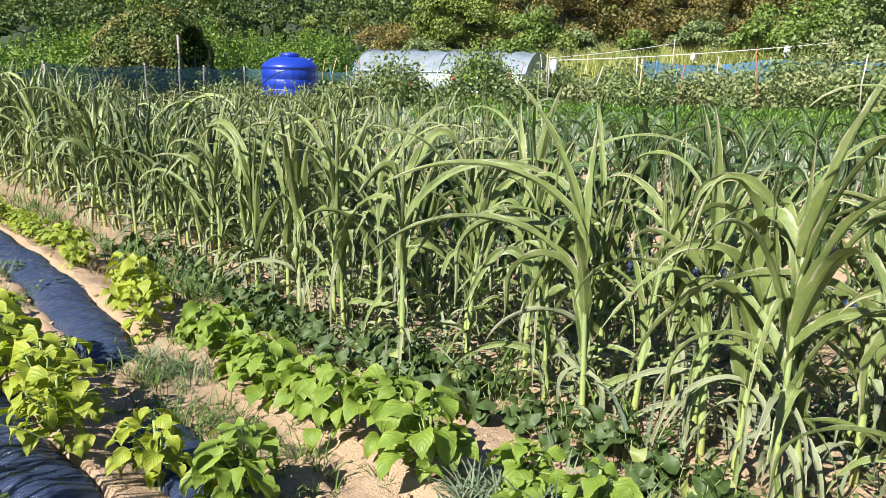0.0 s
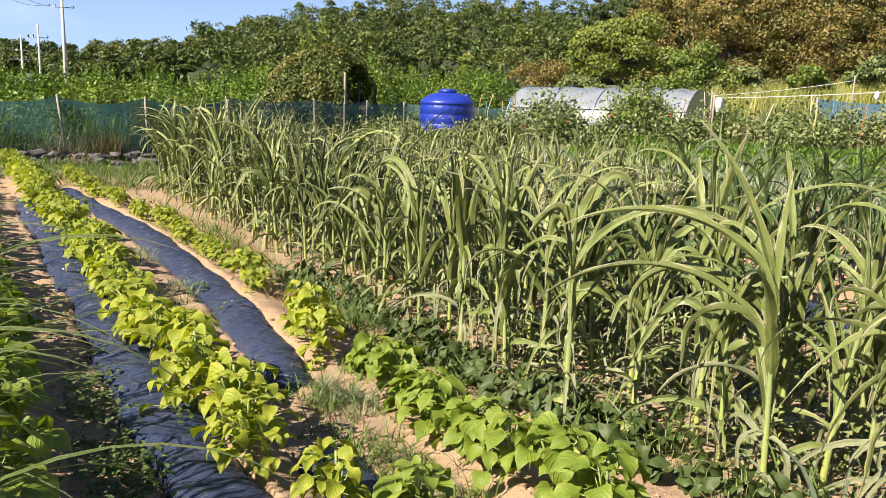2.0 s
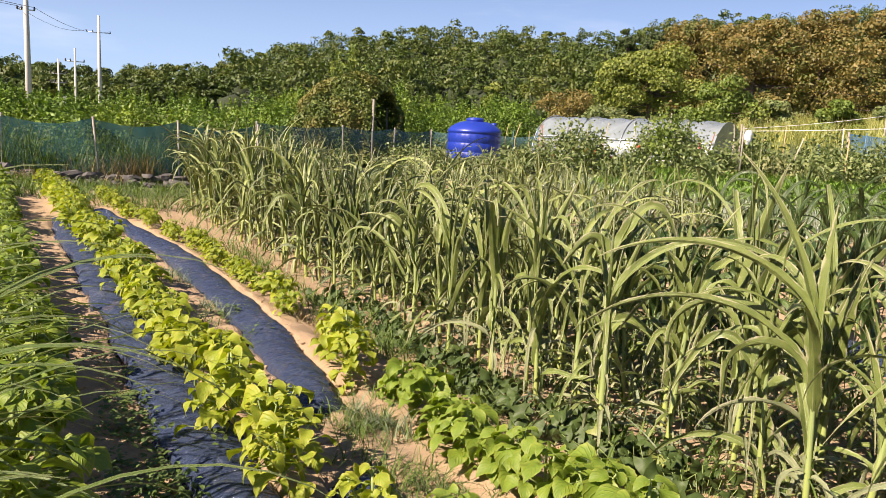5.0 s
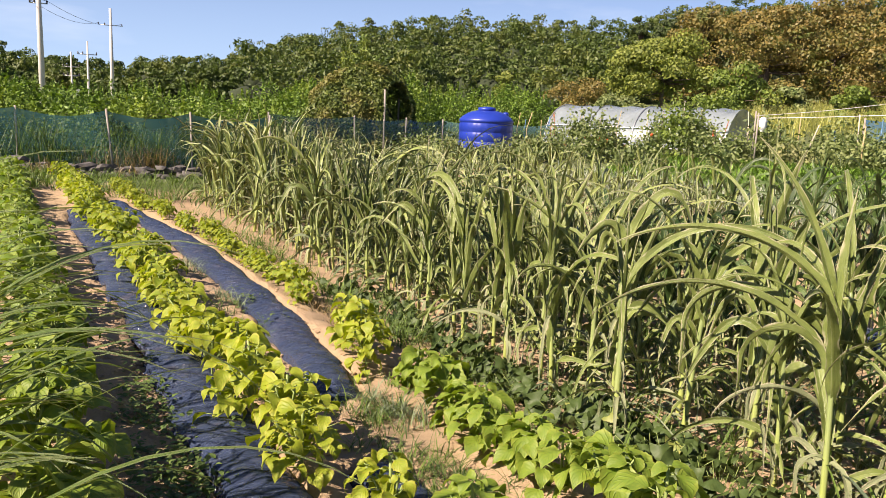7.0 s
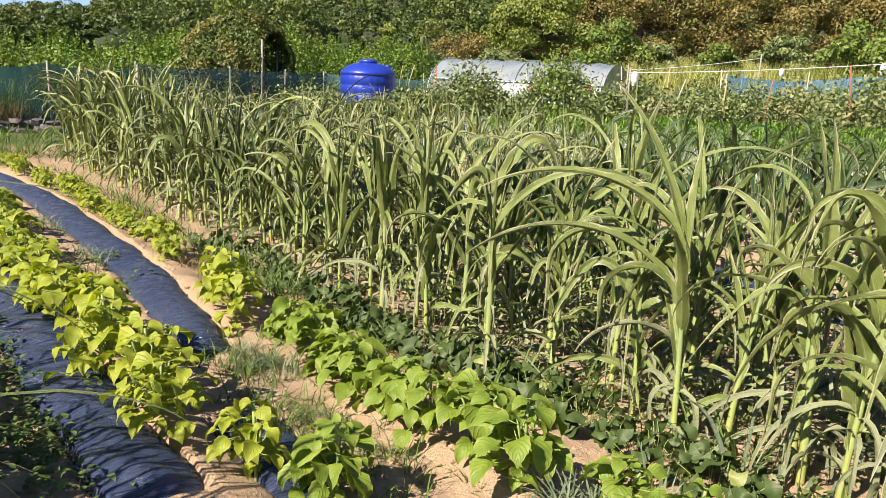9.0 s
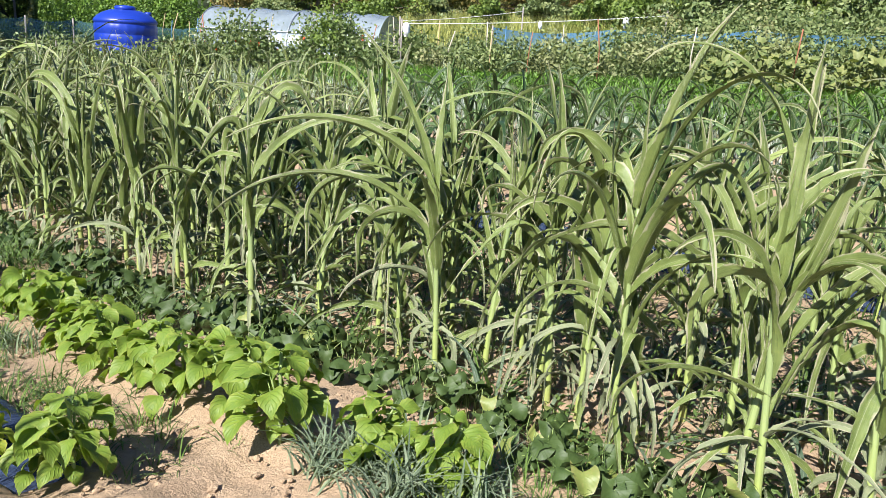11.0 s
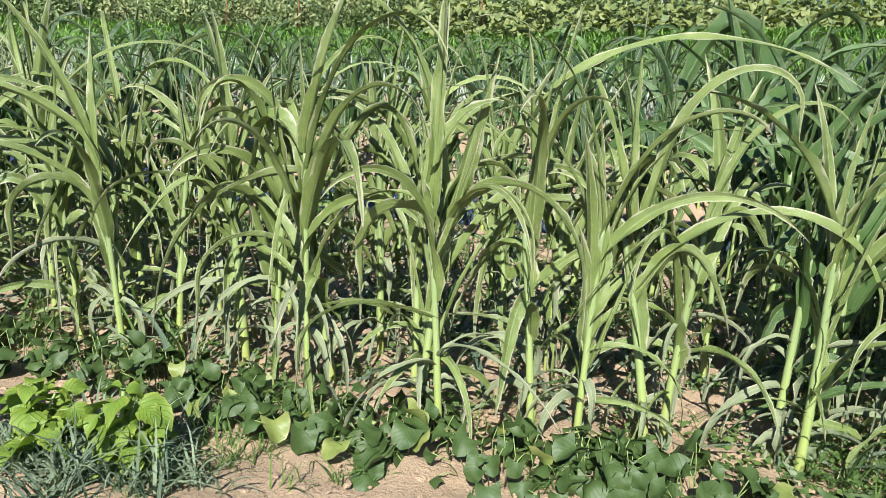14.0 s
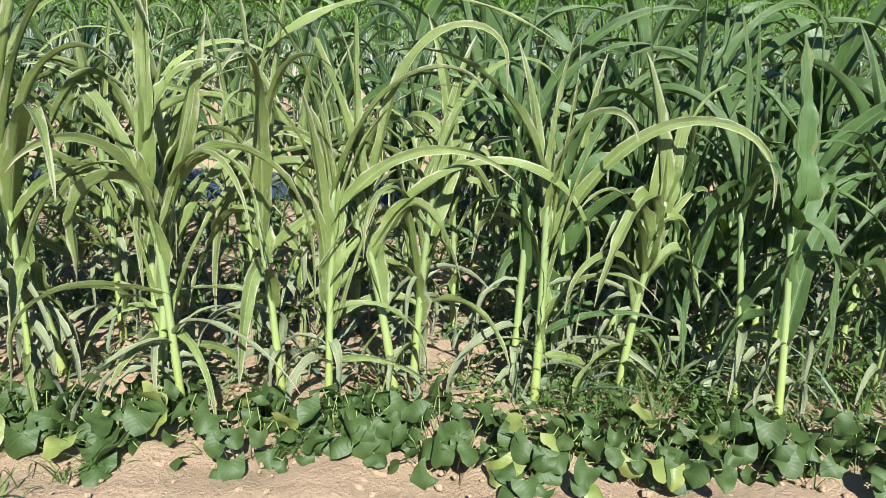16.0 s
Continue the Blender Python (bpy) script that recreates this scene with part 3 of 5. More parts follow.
def near_plant(x, y, spec):
    """A plant with its leading leaves given: foot offset, height, bearing, rise, bend, sharpness, length, width."""
    root = new("sorghum_plant")
    z0 = gz(x, y)
    root.location = (x, y, z0)
    tagged(root, **SORGHUM_TAGS, group="sorghum row")
    hi = max(spec, key=lambda q_: q_[2])
    top = np.array([hi[0], hi[1], min(max(hi[2] - z0, 0.62), 0.8)])
    s = np.linspace(0, 1, 10)
    path = top * np.stack([s ** 1.2, s ** 1.2, s], 1)
    st = sheathed(path, r.uniform(0.0135, 0.0175), r, 12)
    green = MAIZE_AND_SHADE_LEAF if y < -0.7 else SORGHUM_LEAF
    part("stalk", st, STALK, root, "smooth pale green stalk with yellow foot")
    for dx, dy, z, az, el, droop, p, L, W in spec:
        g = blade(L, W * (0.92 if droop > 40 else 1.65 if y < -1.3 and W > 0.08 else 0.9), az, el, droop, p, r.uniform(-30, 40), r.uniform(-8, 8), (dx, dy, z - z0), 30, 7, 0.75, 0.22, 3, r.uniform(0, 6), roll=r.uniform(20, 70) * (1 if droop > 40 else -1))
        part("leaf", Build().grid(g), green, root)
    for g in withered(r, path, 3) + hanging(r, path, 3):
        part("leaf", Build().grid(g), SORGHUM_DRY, root, "withered grey-green lower leaf")
    base_az = r.uniform(0, 360)
    for f in (0.13, 0.2, 0.25, 0.5, 0.7, 0.85, 0.95, 1.0):
        g, dry = random_leaf(r, path[int(f * 9)], base_az + r.uniform(-50, 50) + 180 * (int(f * 23) % 2), f)
        part("leaf", Build().grid(g), SORGHUM_DRY if dry else green, root, "withered grey-green lower leaf" if dry else "")


near_plant(2.77, 0.08, [
    (-0.007, 0.053, 0.483, 98, 85, 2, 3.31, 0.72, 0.07),
    (-0.005, 0.041, 0.526, -82, 85, 13, 2.85, 0.81, 0.035),
    (-0.006, 0.047, 0.441, 98, 80, 240, 0.99, 0.91, 0.055),
    (-0.003, 0.022, 0.067, 98, 56, 72, 0.51, 0.39, 0.045),
    (-0.003, 0.021, 0.270, -82, 72, 67, 0.60, 0.50, 0.04),
    (-0.011, 0.081, 0.885, -82, 69, 102, 0.66, 1.22, 0.045),
])
near_plant(2.82, -0.35, [
    (0.004, 0.117, 0.354, 88, 87, 240, 0.95, 1.15, 0.065),
    (0.004, 0.141, 0.501, 88, 76, 23, 2.18, 0.69, 0.06),
    (0.005, 0.160, 0.603, 88, 87, -6, 2.38, 0.70, 0.04),
    (0.003, 0.091, 0.292, -92, 65, 240, 1.40, 1.50, 0.055),
    (0.004, 0.111, 0.462, -92, 83, 240, 3.14, 1.08, 0.05),
])
near_plant(2.59, 0.4, [
    (-0.014, 0.052, 0.502, 105, 88, 240, 0.72, 0.56, 0.088),
    (-0.012, 0.044, 0.601, -75, 90, 1, 3.11, 0.72, 0.08),
    (-0.015, 0.055, 0.698, -75, 79, 82, 1.76, 0.37, 0.065),
    (-0.005, 0.018, 0.169, 105, 19, 165, 1.86, 0.78, 0.05),
])
near_plant(2.88, 0.95, [
    (0.100, -0.224, 0.319, 114, 90, 185, 0.68, 1.50, 0.06),
    (-0.025, 0.057, 0.037, 114, 90, 240, 1.24, 0.98, 0.055),
    (-0.048, 0.107, 0.373, 114, 72, -18, 1.23, 0.67, 0.06),
])
near_plant(3.02, 1.44, [
    (-0.011, 0.018, 0.235, 121, 75, 169, 1.29, 0.88, 0.06),
    (-0.021, 0.035, 0.459, 121, 47, 240, 4.26, 0.48, 0.07),
    (-0.015, 0.026, 0.458, 121, 88, 10, 3.04, 0.74, 0.075),
])
near_plant(2.92, -0.82, [
    (0.000, 0.001, 0.660, -101, 81, 87, 1.54, 0.61, 0.05),
    (-0.008, -0.038, 0.015, -101, 90, 240, 1.16, 0.34, 0.045),
    (-0.008, -0.039, -0.126, -101, 48, 67, 1.28, 0.59, 0.04),
])
near_plant(2.65, -1.79, [
    (0.045, 0.080, 0.487, 61, 84, 3, 2.95, 0.65, 0.09),
    (0.045, 0.080, 0.487, -119, 80, 240, 0.40, 0.69, 0.05),
    (0.033, 0.059, 0.150, 61, -13, 240, 1.86, 0.39, 0.07),
])
near_plant(2.86, -1.72, [
    (0.038, 0.077, 0.422, 64, 82, 13, 3.35, 0.82, 0.045),
    (0.049, 0.100, 0.571, 64, 43, 240, 0.40, 0.81, 0.055),
    (0.049, 0.101, 0.462, 64, 77, 240, 2.30, 0.95, 0.06),
    (0.031, 0.064, 0.312, 64, 85, 6, 2.15, 0.96, 0.035),
])
near_plant(2.87, 1.98, [
    (-0.023, 0.031, 0.517, 127, 90, 120, 0.64, 1.15, 0.05),
    (-0.029, 0.038, 0.278, 127, 90, 136, 0.67, 1.28, 0.055),
    (-0.044, 0.058, 0.332, 127, 90, 240, 0.94, 0.67, 0.075),
    (-0.019, 0.025, 0.543, 127, 75, 32, 1.71, 0.86, 0.05),
])
near_plant(2.62, 3.03, [
    (0.0, 0.0, 0.379, -49, 90, 150, 0.92, 1.35, 0.05),
])
near_plant(3.08, 2.13, [
    (0.0, 0.0, 0.346, 128, 45, 240, 2.12, 1.14, 0.06),
    (0.0, 0.0, 0.450, 128, 72, 240, 0.67, 0.71, 0.07),
])
near_plant(2.88, 3.54, [
    (0.0, 0.0, 0.236, 136, 90, 240, 1.02, 0.58, 0.05),
    (0.0, 0.0, 0.372, 136, 60, 60, 1.64, 0.97, 0.05),
])
near_plant(3.15, 1.55, [
    (0.0, 0.0, 0.445, 121, 69, 240, 1.46, 0.46, 0.07),
    (0.0, 0.0, 0.527, 121, 85, 10, 1.91, 0.68, 0.075),
    (0.0, 0.0, 0.116, 121, 59, 59, 2.29, 0.34, 0.055),
])

for x, y in ((2.83, -0.90), (2.95, -0.42), (2.68, 0.50), (2.78, 1.02), (3.12, 1.85), (3.05, 2.5), (2.95, 2.85), (2.85, 3.3), (2.75, 3.75), (2.82, 3.95), (2.78, 4.3), (2.88, 4.6), (2.8, 4.9), (2.9, 5.2), (2.82, 5.5), (2.9, 5.8), (2.95, 1.25), (2.75, -0.1), (3.0, 0.62), (2.98, 2.3), (2.9, -1.25),
             (3.61, -0.13), (3.5, -0.6), (3.55, -1.46), (3.65, -2.6), (3.49, 0.32), (3.6, 0.7), (3.8, 1.07), (3.6, 1.5), (3.7, 2.0), (3.65, 2.5), (3.7, 3.0), (3.6, 3.5), (2.9, -2.3), (2.8, -2.9), (3.6, -2.1), (3.6, -3.1), (3.4, 0.1), (3.35, 0.9), (3.4, 1.8), (3.4, 2.25), (3.35, 2.75), (3.3, 3.2), (3.4, -1.1), (3.4, -1.8)):
    sorghum_near(x, y, r, MAIZE_AND_SHADE_LEAF if y < -1.3 else None, tall=r.uniform(0.95, 1.12), wide=1.25 if y < -1.3 else 1.0)

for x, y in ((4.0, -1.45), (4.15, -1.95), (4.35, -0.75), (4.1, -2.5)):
    tagged(sorghum_near(x, y, r, MAIZE_AND_SHADE_LEAF, tall=1.5, wide=1.7), "tall dark green maize plant with broad glossy leaves", "crop plant", "sorghum row")
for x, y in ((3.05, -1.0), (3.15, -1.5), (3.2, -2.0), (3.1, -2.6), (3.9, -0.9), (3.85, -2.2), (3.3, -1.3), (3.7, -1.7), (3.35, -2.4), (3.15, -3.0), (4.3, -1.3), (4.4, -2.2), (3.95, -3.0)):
    sorghum_near(x, y, r, MAIZE_AND_SHADE_LEAF, tall=r.uniform(0.95, 1.15), wide=1.25)

kinds = [sorghum_far_kind(r, SORGHUM_LEAF, tall=r.uniform(0.92, 1.1), wide=0.88, limp=2) for _ in range(12)]
# back rows: shade between the plants is put into a darker leaf colour
green_kinds = [sorghum_far_kind(r, MAIZE_AND_SHADE_LEAF, tall=r.uniform(0.95, 1.1), wide=1.45) for _ in range(5)]
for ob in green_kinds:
    tagged(ob, "broad-leaved sorghum plant in a back row, leaf colour darkened for shade", "crop plant", "sorghum row")
used_green = 0
spots = []
for rx, y0, y1 in ((2.95, 6.1, 13.9), (3.3, 3.6, 14.0), (3.65, 4.0, 14.2), (4.3, -4.0, 14.4), (4.9, -4.5, 14.6), (5.45, -5.0, 14.6), (6.7, 4.5, 14.2), (7.4, 6.0, 14.4), (8.2, 7.0, 14.6)):
    yy = y0
    while yy < y1:
        spots.append((rx + r.uniform(-0.14, 0.14), yy))
        yy += r.uniform(0.2, 0.32) * (2.0 if rx > 4 and -1.0 < yy < 3 else 1.0)
spots.sort(key=lambda p: math.hypot(p[0], p[1]))
stand_stalk, stand_leaf, stand_dry = Build(), Build(), Build()
stand_pool = [sorghum_parts(r, tall=r.uniform(0.9, 1.08), wide=0.88, limp=2) for _ in range(8)]


def add_turned(build, P, f, uv, m):
    k0 = len(build.v)
    V = np.asarray(P, float) @ np.array(m.to_3x3()).T + np.array(m.translation)
    build.v.extend(map(tuple, V))
    build.f.extend(tuple(k0 + a for a in q_) for q_ in f)
    build.uv.extend(uv)


pool_builds = []
for st, leaves in stand_pool:
    a, b = Build(), Build()
    for g, dry in leaves:
        (b if dry else a).grid(coarse(g, 6) if dry else coarse(g, 9))
    pool_builds.append((st, a, b))
for i, (x, y) in enumerate(spots):
    m = pose(x, y, gz(x, y), r.uniform(-4, 4), r.uniform(-4, 4), r.uniform(0, 360)) @ Matrix.Scale((0.8 if y > 6.5 else 0.68) if x > 6 else r.uniform(0.96, 1.1) * (0.88 if x > 4 else 1.06 if y > 6 else 1.0), 4)
    if i < len(kinds):
        kinds[i].matrix_basis = m
    elif i < 210 and x > 4.0 and y < 5.0:
        if used_green < 5:
            green_kinds[used_green].matrix_basis = m
        else:
            copy_thing(green_kinds[int(r.integers(0, 5))], m)
        used_green += 1
    elif i < 210:
        copy_thing(kinds[int(r.integers(0, 12))], m)
    else:
        for target, src in zip((stand_stalk, stand_leaf, stand_dry), pool_builds[int(r.integers(0, 8))]):
            add_turned(target, src.v, src.f, src.uv, m)
stand = new("sorghum_stand")
tagged(stand, "dense far rows of arching green sorghum", "crop plant", kind="stuff")
part("stalks", stand_stalk, STALK, stand)
part("leaves", stand_leaf, SORGHUM_LEAF, stand)
part("dry_leaves", stand_dry, SORGHUM_DRY, stand, "withered lower leaves")
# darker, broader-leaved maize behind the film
maize = [sorghum_far_kind(r, MAIZE_AND_SHADE_LEAF, tall=1.12, arch=0.9, wide=1.5) for _ in range(4)]
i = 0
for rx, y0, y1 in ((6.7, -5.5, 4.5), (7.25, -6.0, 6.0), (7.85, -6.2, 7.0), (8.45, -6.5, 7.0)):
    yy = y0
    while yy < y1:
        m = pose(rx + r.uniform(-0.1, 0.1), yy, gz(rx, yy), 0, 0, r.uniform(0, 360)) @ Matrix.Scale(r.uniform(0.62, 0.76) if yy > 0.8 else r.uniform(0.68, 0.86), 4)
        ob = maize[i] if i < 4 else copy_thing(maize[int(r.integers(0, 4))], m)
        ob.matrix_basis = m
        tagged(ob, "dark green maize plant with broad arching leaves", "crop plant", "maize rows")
        ob.name = "maize_plant"
        yy += r.uniform(0.28, 0.42)
        i += 1


# ---- perilla ----
def perilla_grids(r, size=1.0, lush=1.0, shoots_n=(7, 10)):
    """Upright stems with crossed pairs of drooping leaves, the largest in the middle."""
    h = r.uniform(0.26, 0.36) * size
    path = stalk_path(h, r.uniform(0, 360), r.uniform(0, 0.05), 5)
    st = Build().tube(np.concatenate([[path[0] - (0, 0, 0.05)], path]), 0.006, 6)
    out = []
    shoots = [(path[-1], r.uniform(0, 180), 1.0)]
    for j in range(int(r.integers(*shoots_n))):
        a = radians(r.uniform(0, 360))
        q = path[2] + np.array([math.cos(a), math.sin(a), 0]) * r.uniform(0.05, 0.13) * size + (0, 0, r.uniform(-0.02, 0.16) * size)
        st.tube([path[1], (path[1] + q) / 2 + (0, 0, 0.01), q], 0.004, 5)
        shoots.append((q, r.uniform(0, 180), 0.8))
    for top, az, k in shoots:
        for lev in range(4):
            for opp in (0, 180):
                a = az + 90 * lev + opp + r.uniform(-22, 22)
                L = (0.11, 0.128, 0.108, 0.065)[lev] * size * k * r.uniform(0.85, 1.15) * lush
                at = np.asarray(top) + (0, 0, (-0.13, -0.07, -0.02, 0.01)[lev] * size)
                d = np.array([math.cos(radians(a)), math.sin(radians(a)), 0.25])
                q = at + d * (0.055, 0.05, 0.03, 0.01)[lev] * size
                st.tube([at, q], 0.0022, 4)
                out.append(broad(L, L * r.uniform(0.62, 0.78), a, r.uniform(-10, 30), r.uniform(60, 125), q, "ovate", 13, 7, r.uniform(-0.1, 0.5), r, r.uniform(-35, 35), 0.2))
    return st, out


def perilla_near(x, y, r, mat, label, **kw):
    root = new("perilla_plant")
    root.location = (x, y, gz(x, y))
    tagged(root, label, "crop plant", "perilla row")
    st, leaves = perilla_grids(r, **kw)
    part("stem", st, STEM_GREEN, root)
    for g in leaves:
        part("leaf", Build().grid(g), mat, root)
    return root


def perilla_kind(r, mat, **kw):
    root = new("perilla_plant")
    st, leaves = perilla_grids(r, **kw)
    part("stem", st, STEM_GREEN, root)
    b = Build()
    for g in leaves:
        b.grid(coarse(g, 7))
    part("leaves", b, mat, root)
    return root


r = np.random.default_rng(23)
LIME, GREEN = "lime-yellow perilla plant with crinkled toothed leaves", "fresh green perilla plant with broad drooping leaves"
for x, y, mat, size in ((-0.1, 2.35, PERILLA_GREEN, 1.15), (-0.08, 2.7, PERILLA_GREEN, 1.15), (-0.11, 3.05, PERILLA_GREEN, 1.05), (-0.1, 3.4, PERILLA_GREEN, 1.05), (-0.08, 3.75, PERILLA_GREEN, 1.05), (-0.07, 4.05, PERILLA_GREEN, 1.05),
                        (0.95, 2.36, PERILLA_LIME, 0.8), (0.78, 2.8, PERILLA_LIME, 0.95), (0.82, 3.1, PERILLA_LIME, 1.05), (0.76, 3.4, PERILLA_LIME, 1.1), (0.8, 3.75, PERILLA_LIME, 1.05), (0.74, 4.1, PERILLA_LIME, 1.05), (0.78, 4.45, PERILLA_LIME, 1.05), (0.76, 4.75, PERILLA_LIME, 1.05),
                        (1.93, 1.27, PERILLA_GREEN, 0.78), (1.90, 1.55, PERILLA_GREEN, 0.85), (1.73, 1.84, PERILLA_GREEN, 0.95), (1.78, 2.17, PERILLA_GREEN, 0.9), (1.74, 2.4, PERILLA_GREEN, 0.8), (1.76, 2.66, PERILLA_GREEN, 0.9), (1.80, 3.22, PERILLA_GREEN, 0.7), (1.75, 2.98, PERILLA_GREEN, 0.85), (1.83, 3.5, PERILLA_GREEN, 0.85), (1.78, 3.75, PERILLA_GREEN, 0.75), (1.13, 2.12, PERILLA_GREEN, 0.8),
                        (1.66, 4.15, PERILLA_LIME, 0.95), (1.74, 4.42, PERILLA_LIME, 1.0), (1.80, 4.75, PERILLA_LIME, 0.9)):
    perilla_near(x, y, r, mat, LIME if mat is PERILLA_LIME else GREEN, size=size, lush=1.0 if mat is PERILLA_LIME else 1.38 if x > 1 else 1.2, shoots_n=(7, 10) if mat is PERILLA_LIME else (5, 8) if x > 1 else (5, 8))
lime_kinds = [perilla_kind(r, PERILLA_LIME) for _ in range(6)]
green_kinds = [perilla_kind(r, PERILLA_GREEN, lush=1.0) for _ in range(4)]
count = {}
for rx, y0, y1, pool, label, sc in ((-0.06, 4.35, 15.5, green_kinds, GREEN, 1.05), (0.78, 5.05, 15.6, lime_kinds, LIME, 1.0), (1.64, 5.9, 15.6, lime_kinds, LIME, 0.72)):
    yy = y0
    while yy < y1:
        bow = 0.36 * math.sin(math.pi * min(max((yy - 3.4) / 9.0, 0), 1)) if rx > 1 else 0.0
        px = rx + bow + r.uniform(-0.07, 0.07)
        m = pose(px, yy, gz(px, yy), 0, 0, r.uniform(0, 360)) @ Matrix.Scale(sc * r.uniform(0.85, 1.15), 4)
        k = count.get(id(pool), 0)
        ob = pool[k] if k < len(pool) else copy_thing(pool[int(r.integers(0, len(pool)))], m)
        ob.matrix_basis = m
        tagged(ob, label, "crop plant", "perilla row")
        count[id(pool)] = k + 1
        yy += r.uniform(0.24, 0.36)


# ---- mulch film ----
def film_strip(f, seed):
    y0, y1 = f[2], f[3]
    q = np.random.default_rng(seed)
    ys = np.arange(y0, y1, 0.022)
    c = np.linspace(0, 1, 17)
    ea, eb = film_edges(f, ys)
    ea = ea + 0.025 * np.sin(ys * 2.1 + q.uniform(0, 6)) + 0.02 * np.sin(ys * 7 + q.uniform(0, 6))
    eb = eb + 0.025 * np.sin(ys * 1.7 + q.uniform(0, 6)) + 0.02 * np.sin(ys * 6 + q.uniform(0, 6))
    X = ea[:, None] * (1 - c) + eb[:, None] * c
    Y = np.repeat(ys[:, None], len(c), 1)
    Z = lie(X, Y) + 0.02 + 0.05 * np.sin(np.pi * c)[None] ** 0.7
    env = 0.5 + 0.5 * np.sin(2.3 * Y + 1.7 * np.sin(0.9 * Y + seed))
    wr = 0.009 * np.sin(52 * Y + 16 * X + 2.5 * np.sin(3 * Y)) * env + 0.007 * np.sin(95 * Y - 12 * X + 3 * np.sin(1.9 * Y)) + 0.007 * np.sin(21 * Y + 30 * X)
    Z = Z + wr * (0.35 + 0.65 * np.sin(np.pi * c)[None])
    endf = np.clip(np.minimum(ys - y0, y1 - ys) / 0.12, 0, 1)[:, None]
    Z = lie(X, Y) - 0.05 + (Z - lie(X, Y) + 0.05) * endf
    Z[:, 0] -= 0.05
    Z[:, -1] -= 0.05
    b = Build().grid(np.stack([X, Y, Z], -1))
    tagged(part("mulch_film", b, FILM), "wrinkled black plastic mulch film along the bed", "mulch film")


for k, f in enumerate(FILMS):
    film_strip(f, k + 1)


# ---- sweet potato vines along the sorghum ----
def potato_plant(x, y, r, n, spread, pale=0.16, near=True):
    root = new("sweet_potato_plant")
    root.location = (x, y, gz(x, y))
    tagged(root, "low sweet potato vine with dark heart-shaped leaves", "crop plant", "sweet potato row")
    st, rest = Build(), Build()
    for i in range(n):
        a = r.uniform(0, 360)
        d = spread * math.sqrt(r.random())
        px, py = d * math.cos(radians(a)), d * math.sin(radians(a))
        pz = gz(x + px, y + py) - gz(x, y)
        hgt = r.uniform(0.04, 0.16) * (1.15 - 0.4 * d / spread)
        top = np.array([px + r.uniform(-0.03, 0.03), py + r.uniform(-0.03, 0.03), pz + hgt])
        st.tube([(px * 0.7, py * 0.7, pz), (px * 0.85, py * 0.85, pz + hgt * 0.6), top], 0.0018, 5)
        L = r.uniform(0.045, 0.09)
        az = a + r.uniform(-70, 70)
        g = broad(L, L * r.uniform(1.0, 1.2), az, r.uniform(-60, 5), r.uniform(20, 80), top, "heart", 9, 7, r.uniform(-0.9, 0.7), r, r.uniform(-40, 40), 0.2)
        if near:
            part("leaf", Build().grid(g), POTATO_PALE if r.random() < pale else POTATO_LEAF, root)
        else:
            rest.grid(g)
    part("vine", st, STEM_GREEN, root)
    if not near:
        part("leaves", rest, POTATO_LEAF, root)


r = np.random.default_rng(31)
for x, y in ((2.30, -1.95), (2.4, -1.55), (2.32, -1.2), (2.28, -0.85), (2.42, -0.55), (2.44, -0.2), (2.40, 0.12), (2.42, 0.5), (2.46, 0.85), (2.52, 1.2), (2.56, 1.55), (2.6, 1.9), (2.62, 2.3), (2.54, 2.62), (2.58, 2.98), (2.54, 3.3), (2.56, 3.65), (2.52, 3.95), (2.74, 2.75), (2.74, 3.3)):
    potato_plant(x, y, r, int(r.integers(40, 60)), r.uniform(0.19, 0.27), 0.08)
yy = 4.1
while yy < 6.9:
    potato_plant(2.55 + r.uniform(-0.08, 0.1), yy, r, 34, 0.26, near=False)
    yy += 0.36


# ---- grass, weeds and litter ----
def tufts(name, spots, mat, L, W, per, label, seed, el=(40, 85), droop=(30, 110), n=6):
    q = np.random.default_rng(seed)
    b = Build()
    for x, y in spots:
        for _ in range(per):
            px, py = x + q.normal(0, 0.025), y + q.normal(0, 0.025)
            b.grid(blade(q.uniform(*L), q.uniform(*W), q.uniform(0, 360), q.uniform(*el), q.uniform(*droop), 1.4, 0, q.uniform(-30, 30), (px, py, gz(px, py) - 0.01), n, 3, 0.4, 0.0))
    tagged(part(name, b, mat), label, "grass", kind="stuff")


def scatter(q, n, x0, x1, y0, y1):
    return list(zip(q.uniform(x0, x1, n), q.uniform(y0, y1, n)))


def blob_scatter(q, n, x, y, sx, sy):
    return list(zip(q.normal(x, sx, n), q.normal(y, sy, n)))


q = np.random.default_rng(5)
tufts("weed_grass", blob_scatter(q, 85, 1.40, 2.75, 0.14, 0.42) + blob_scatter(q, 30, 1.45, 3.6, 0.12, 0.15) + blob_scatter(q, 24, 2.15, 3.3, 0.08, 0.5) + blob_scatter(q, 30, 2.05, 1.25, 0.14, 0.2) + blob_scatter(q, 14, 1.2, 5.5, 0.05, 0.6) + blob_scatter(q, 22, 2.75, -1.3, 0.16, 0.22) + blob_scatter(q, 12, 2.75, -2.0, 0.2, 0.3)
      + blob_scatter(q, 10, 2.15, 0.75, 0.08, 0.2) + scatter(q, 420, 2.55, 5.4, -3.4, 4.5) + blob_scatter(q, 60, 2.85, -1.35, 0.25, 0.4) + blob_scatter(q, 30, 2.45, 0.9, 0.15, 0.5), WEED_BLADE, (0.08, 0.2), (0.004, 0.007), 9, "wild grass growing between the rows", 6, droop=(40, 140))
